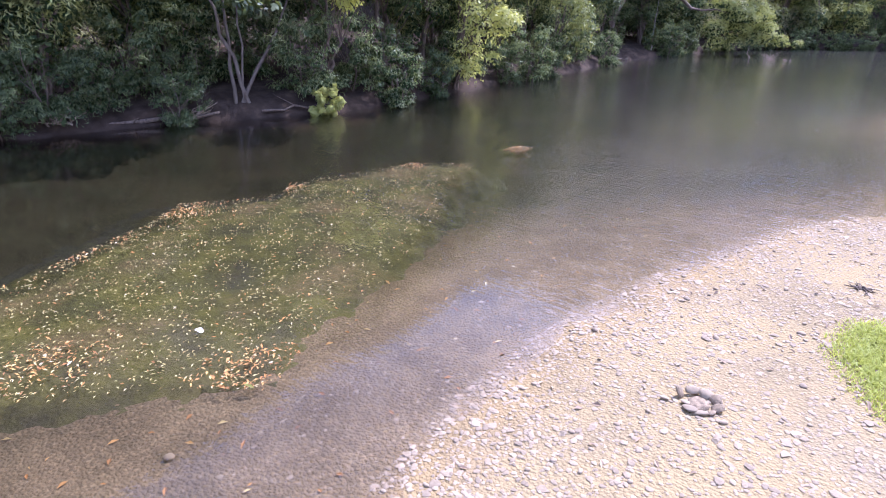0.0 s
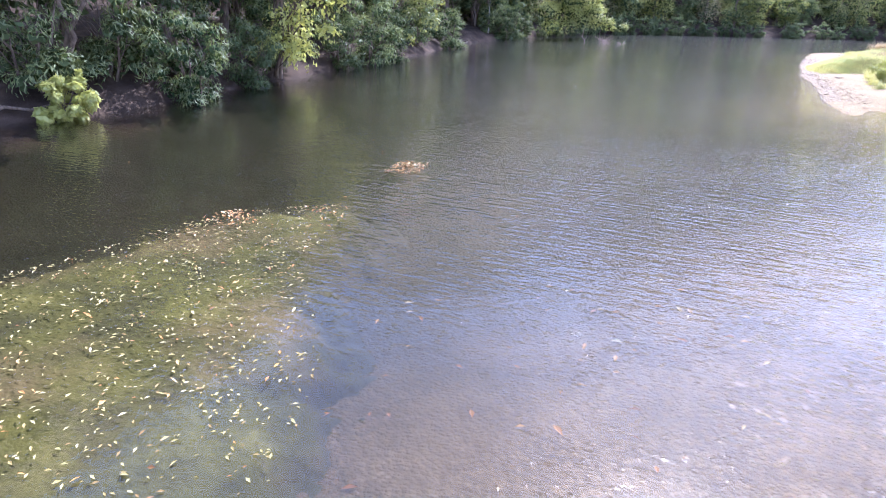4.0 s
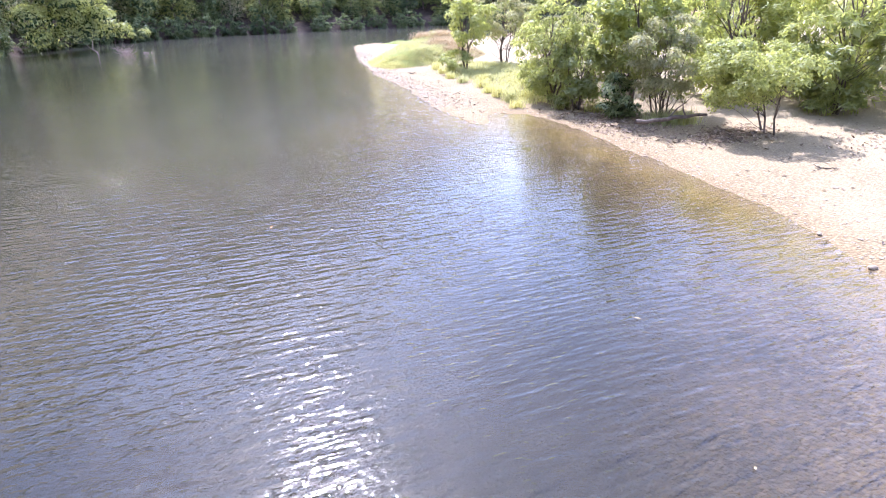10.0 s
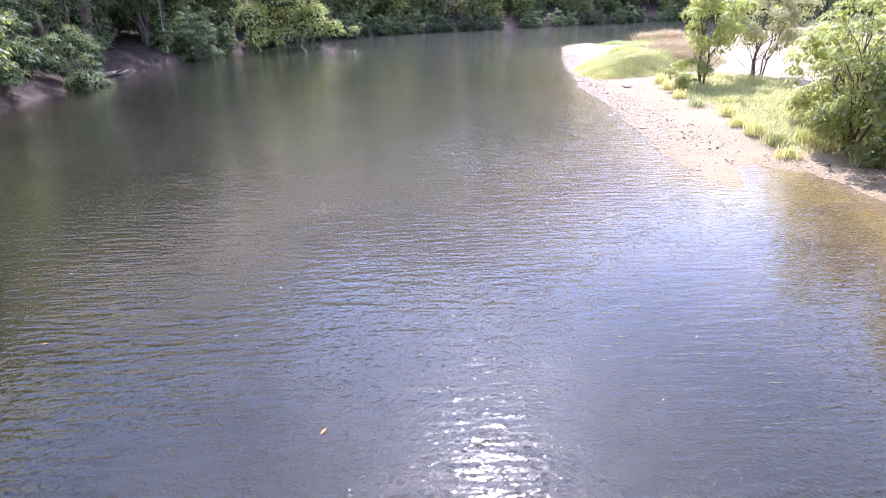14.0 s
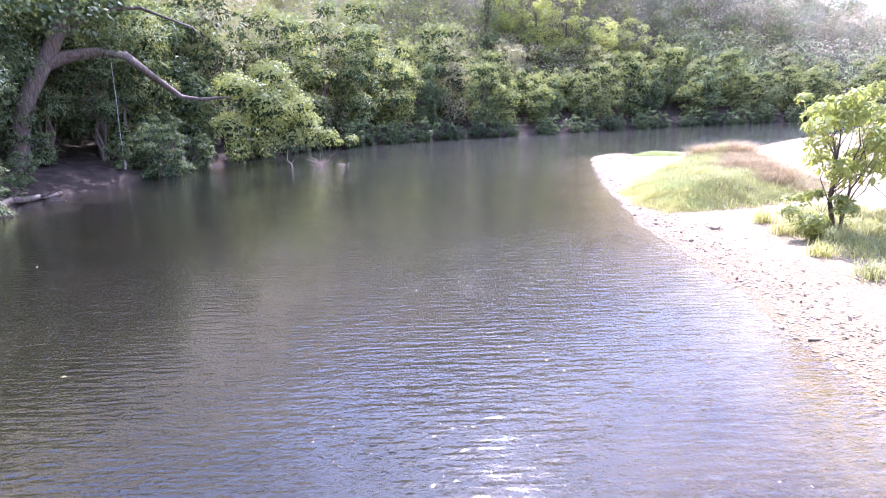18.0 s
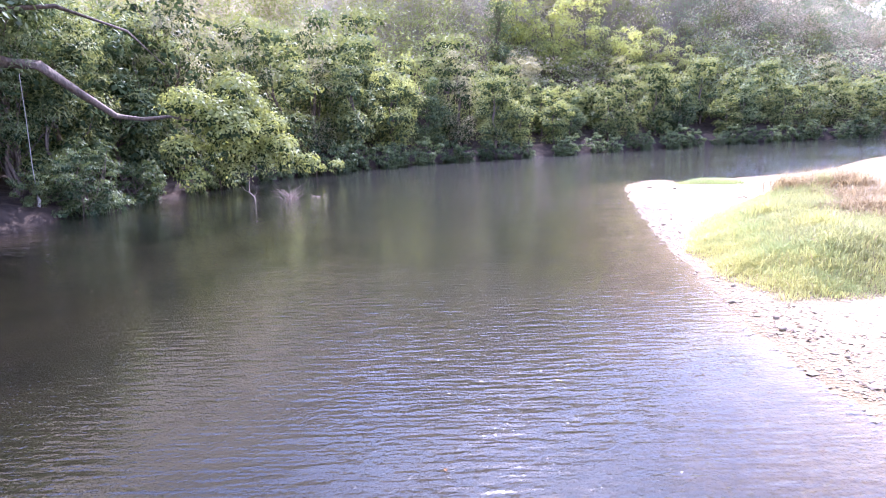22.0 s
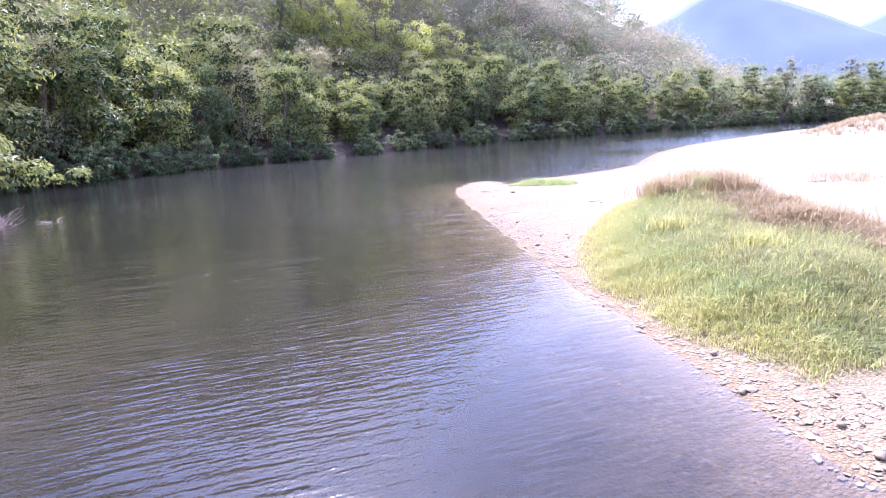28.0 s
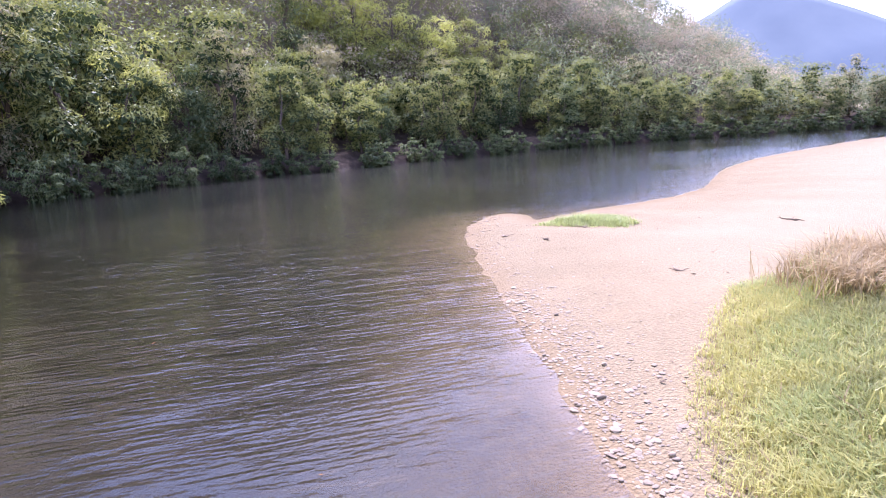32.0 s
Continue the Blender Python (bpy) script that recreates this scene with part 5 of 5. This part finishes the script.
rp = np.random.default_rng(101)
cand = np.column_stack([rp.uniform(1, 9.5, 40000), rp.uniform(-30, -10, 40000)])
sh = lay(cand)[1]
keep = (sh > -0.5) & (sh < 6.5) & (rp.uniform(0, 1, len(cand)) < 0.35 + 0.6 * np.exp(-np.maximum(sh, 0) / 1.2) + 0.25 * (wavy(cand[:, 0], cand[:, 1], 0.9) > 0.1))
gravel("beach_gravel", cand[keep][:12500], 0.027, 102, "pale river pebbles strewn over the beach")
cand = np.column_stack([rp.uniform(5, 16, 26000), rp.uniform(-10, 62, 26000)])
sh = lay(cand)[1]
keep = (sh > -0.3) & (rp.uniform(0, 1, len(cand)) < 0.8 * np.exp(-np.abs(sh - 0.5) / 0.8))
gravel("shore_gravel", cand[keep][:3000], 0.027, 103, "grey and pink pebbles along the waterline")
cand = np.column_stack([rp.uniform(7, 13, 30000), rp.uniform(14, 48, 30000)])
sh = lay(cand)[1]
keep = (sh > -0.2) & (rp.uniform(0, 1, len(cand)) < 0.9 * np.exp(-np.abs(sh - 0.5) / 0.55))
gravel("shore_gravel", cand[keep][:7000], 0.028, 105, "small pale pebbles in a strip along the mound's shore")
cand = np.column_stack([rp.uniform(-4, 4, 5000), rp.uniform(-33, -12, 5000)])
sh = lay(cand)[1]
gravel("bed_gravel", cand[(sh < -0.1) & (sh > -3.0)][:900], 0.022, 104, "brown stones on the shallow river bed")

cobble_spots = []
while len(cobble_spots) < 190:
    x, y = rp.uniform(1.5, 9.5), rp.uniform(-29.5, -12)
    s = lay([(x, y)])[1][0]
    if -0.4 < s < 6 and rp.uniform() < 0.25 + 0.75 * math.exp(-max(s, 0) / 1.2):
        cobble_spots.append((x, y, rp.uniform(0.03, 0.06)))
while len(cobble_spots) < 265:
    x, y = rp.uniform(7.5, 13), rp.uniform(18, 46)
    s = lay([(x, y)])[1][0]
    if 0.0 < s < 1.6:
        cobble_spots.append((x, y, rp.uniform(0.025, 0.045)))
for x, y, s in cobble_spots:
    ob = part("cobble", ROCKS[int(rp.integers(7))], ground)
    ob.matrix_basis = Matrix.LocRotScale((x, y, height(x, y) + s * 0.2), Euler((rp.uniform(-0.2, 0.2), rp.uniform(-0.2, 0.2), rp.uniform(0, 6.28))), Vector((s * rp.uniform(0.9, 1.4), s, s)))


def boulder(x, y, s, label, mat=None, seed=0, sink=0.15):
    s *= 0.6
    ob = tagged(new("rock", rock_mesh("rock", 400 + seed, mat or stone, 2, 0.7)), label, "rock")
    ob.matrix_basis = Matrix.LocRotScale((x, y, height(x, y) + s * (0.7 - sink) * 0.6), Euler((0.1, 0.05, seed * 1.3)), Vector((s, s * 0.8, s * 0.8)))
    return ob


boulder(-0.55, -30.4, 0.15, "pale stone standing out of the shallows", seed=1)
boulder(9.25, 32.0, 0.12, "grey stone on the gravel by the waterline", seed=2)
for k, (x, y, s) in enumerate([(8.75, 28.6, 0.16), (9.0, 29.3, 0.12), (8.9, 25.6, 0.14), (9.1, 27.0, 0.10), (3.03, -22.7, 0.13), (8.6, 30.7, 0.13), (11.3, 42.6, 0.10), (10.6, 41.5, 0.12), (12.9, 41.2, 0.11), (8.7, -5.9, 0.12), (9.3, -4.3, 0.10), (10.6, 39.6, 0.13), (11.8, 45.6, 0.10)]):
    boulder(x, y, s, "rounded grey stone lying on the beach gravel", seed=10 + k)

# a ring of sooty stones from an old fire
fx, fy = 5.6, -24.1
fire = thing("fire_ring", (fx, fy, height(fx, fy)), "small ring of flat tan and sooty stones around an old campfire", "fire ring")
RING = [(0.1, 0.31, 0.17, 0.5, charred), (0.75, 0.33, 0.19, 0.6, charred), (1.5, 0.30, 0.16, 0.4, stone), (2.2, 0.33, 0.19, 0.7, stone), (2.95, 0.36, 0.17, 1.0, charred), (3.7, 0.22, 0.13, 0.2, stone), (4.4, 0.27, 0.16, 0.2, stone), (5.1, 0.28, 0.15, 0.2, stone), (5.75, 0.30, 0.15, 0.4, charred), (3.5, 0.55, 0.10, 0.1, stone)]
for k, (a, r, s, tilt, mat) in enumerate(RING):
    ob = part("stone", rock_mesh("ring_stone", 440 + k, mat, 2, 0.75), fire, "sooty slab" if mat is charred else "flat tan stone")
    ob.matrix_basis = Matrix.LocRotScale((r * math.cos(a), r * math.sin(a), s * (0.15 + 0.35 * tilt)), Euler((0.15, -tilt, a), "XYZ"), Vector((s * 0.75, s * 0.9, s * 0.36)) * 0.85)
ash = part("ash", rock_mesh("ash_bed", 460, charred, 2, 0.12), fire, "grey ash and charcoal")
ash.matrix_basis = Matrix.LocRotScale((0.02, 0.02, 0.01), Euler((0, 0, 0)), Vector((0.24, 0.24, 0.25)))


# ---- driftwood and sticks ----
def twigs(name, at, seed, n, length, radius, label, spread_up=0.5, category="driftwood", flat=False, mat=None):
    rng = np.random.default_rng(seed)
    ob = thing(name, at, label, category)
    for k in range(n):
        a = rng.uniform(0, 6.28)
        up = rng.uniform(0.0, 0.12) if flat else rng.uniform(0.1, spread_up)
        ln = length * rng.uniform(0.5, 1.1)
        start = (rng.normal(0, 0.12 * length), rng.normal(0, 0.12 * length), 0.02)
        end = (start[0] + math.cos(a) * ln * (1 - up * 0.5), start[1] + math.sin(a) * ln * (1 - up * 0.5), 0.03 + up * ln)
        pts = bent(rng, start, end, 5, 0.07)
        branch = part("branch", mesh_of("branch", *tube(pts, [radius * (1 - 0.2 * i) for i in range(5)], 6), mat or dead_wood, True), ob)
        if not flat or k % 2:
            fork = (end[0] + rng.normal(0, 0.2 * length), end[1] + rng.normal(0, 0.2 * length), end[2] + rng.uniform(0, 0.15) * length)
            part("twig", mesh_of("twig", *tube(bent(rng, pts[2], fork, 4, 0.05), [radius * 0.5, radius * 0.4, radius * 0.3, radius * 0.12], 5), mat or dead_wood, True), branch)
    return ob


def on(x, y, up=0.0):
    return (x, y, height(x, y) + up)


twigs("stick_pile", on(7.25, -17.0), 501, 9, 0.45, 0.03, "small heap of grey sticks on the gravel", flat=True, mat=bark)
twigs("dead_branch", (-10.3, 58.0, -0.12), 502, 34, 1.5, 0.026, "bleached dead branch sticking out of the river", 0.75)
twigs("dead_branch", (-8.3, 58.2, -0.08), 503, 7, 0.7, 0.025, "twigs of a sunken branch above the water", 0.4)
snag = thing("snag", (-13.2, 58.0, -0.3), "thin bent snag standing in the water", "driftwood")
stem = part("stem", mesh_of("snag_stem", *tube([(0.35, 0, 0), (0.22, 0, 0.55), (-0.12, 0.05, 0.85), (-0.05, 0, 1.35), (0.04, 0, 1.8)], [0.055, 0.05, 0.045, 0.035, 0.015], 7), dead_wood, True), snag)
part("branch", mesh_of("snag_branch", *tube([(-0.12, 0.05, 0.85), (-0.4, 0, 1.0), (-0.55, 0, 1.3)], [0.03, 0.022, 0.01], 6), dead_wood, True), stem)
part("branch", mesh_of("snag_branch", *tube([(0.22, 0, 0.55), (0.4, 0, 0.75), (0.45, 0.05, 0.95)], [0.03, 0.02, 0.01], 6), dead_wood, True), stem)
twigs("driftwood", on(-25.0, 41.4, 0.15), 505, 6, 0.9, 0.05, "bleached driftwood lodged on the dark bank", flat=True)
twigs("root_tangle", on(-28.0, -21.6, 0.0), 506, 12, 2.0, 0.06, "grey tangle of roots and branches on the bank", 0.5)
twigs("root_tangle", on(-25.9, -16.0, 0.0), 507, 10, 1.8, 0.06, "grey branches washed against the bank", 0.5)
twigs("root_tangle", on(-22.6, 3.4, 0.1), 508, 9, 1.4, 0.05, "pale roots under the overhanging bank", 0.6)
for k, (x, y, n, ln) in enumerate([(14.4, -4.6, 6, 0.7), (24.4, 51.0, 5, 0.6), (14.2, 55.0, 6, 0.35), (15.2, 53.2, 5, 0.3), (17.6, 54.6, 3, 0.5), (10.3, 27.0, 8, 0.4), (16.3, 47.0, 3, 0.5), (13.2, -1.2, 4, 0.4), (27.5, 45.0, 5, 0.5)]):
    twigs("driftwood", on(x, y), 520 + k, n, ln, 0.022, "few grey-brown sticks lying on the sand", flat=True, mat=bark if k % 2 else dead_wood)


def log(name, a, c, r, seed, label, mat):
    rng = np.random.default_rng(seed)
    pts = bent(rng, a, c, 8, 0.02)
    ob = thing(name, pts[0], label, "log")
    loc = [tuple(Vector(p) - Vector(pts[0])) for p in pts]
    stem = part("stem", mesh_of(name, *tube(loc, [r * (1.1 - 0.07 * i) for i in range(8)], 9), mat, True), ob)
    for k in (3, 5):
        end = Vector(loc[k]) + Vector((rng.normal(0, 0.6), rng.normal(0, 0.6), rng.uniform(0.3, 0.9)))
        part("branch", mesh_of(name + "_branch", *tube(bent(rng, loc[k], end, 4, 0.06), [r * 0.4, r * 0.3, r * 0.2, r * 0.08], 6), mat, True), stem)


log("fallen_log", (-28.6, -21.8, 0.25), (-24.7, -14.6, 0.55), 0.14, 541, "long grey fallen log along the water's edge", bark)
log("fallen_log", (-24.0, -12.2, 0.4), (-22.2, -7.6, 0.5), 0.07, 542, "thin fallen branch on the bank", bark)
log("fallen_log", (-24.6, 36.5, 0.20), (-24.2, 43.5, 0.15), 0.22, 543, "dark sunken log along the shaded bank", bark)
log("fallen_log", (11.8, 5.2, 0.55), (14.3, 4.4, 0.75), 0.08, 544, "short brown log under the beach bush", bark)
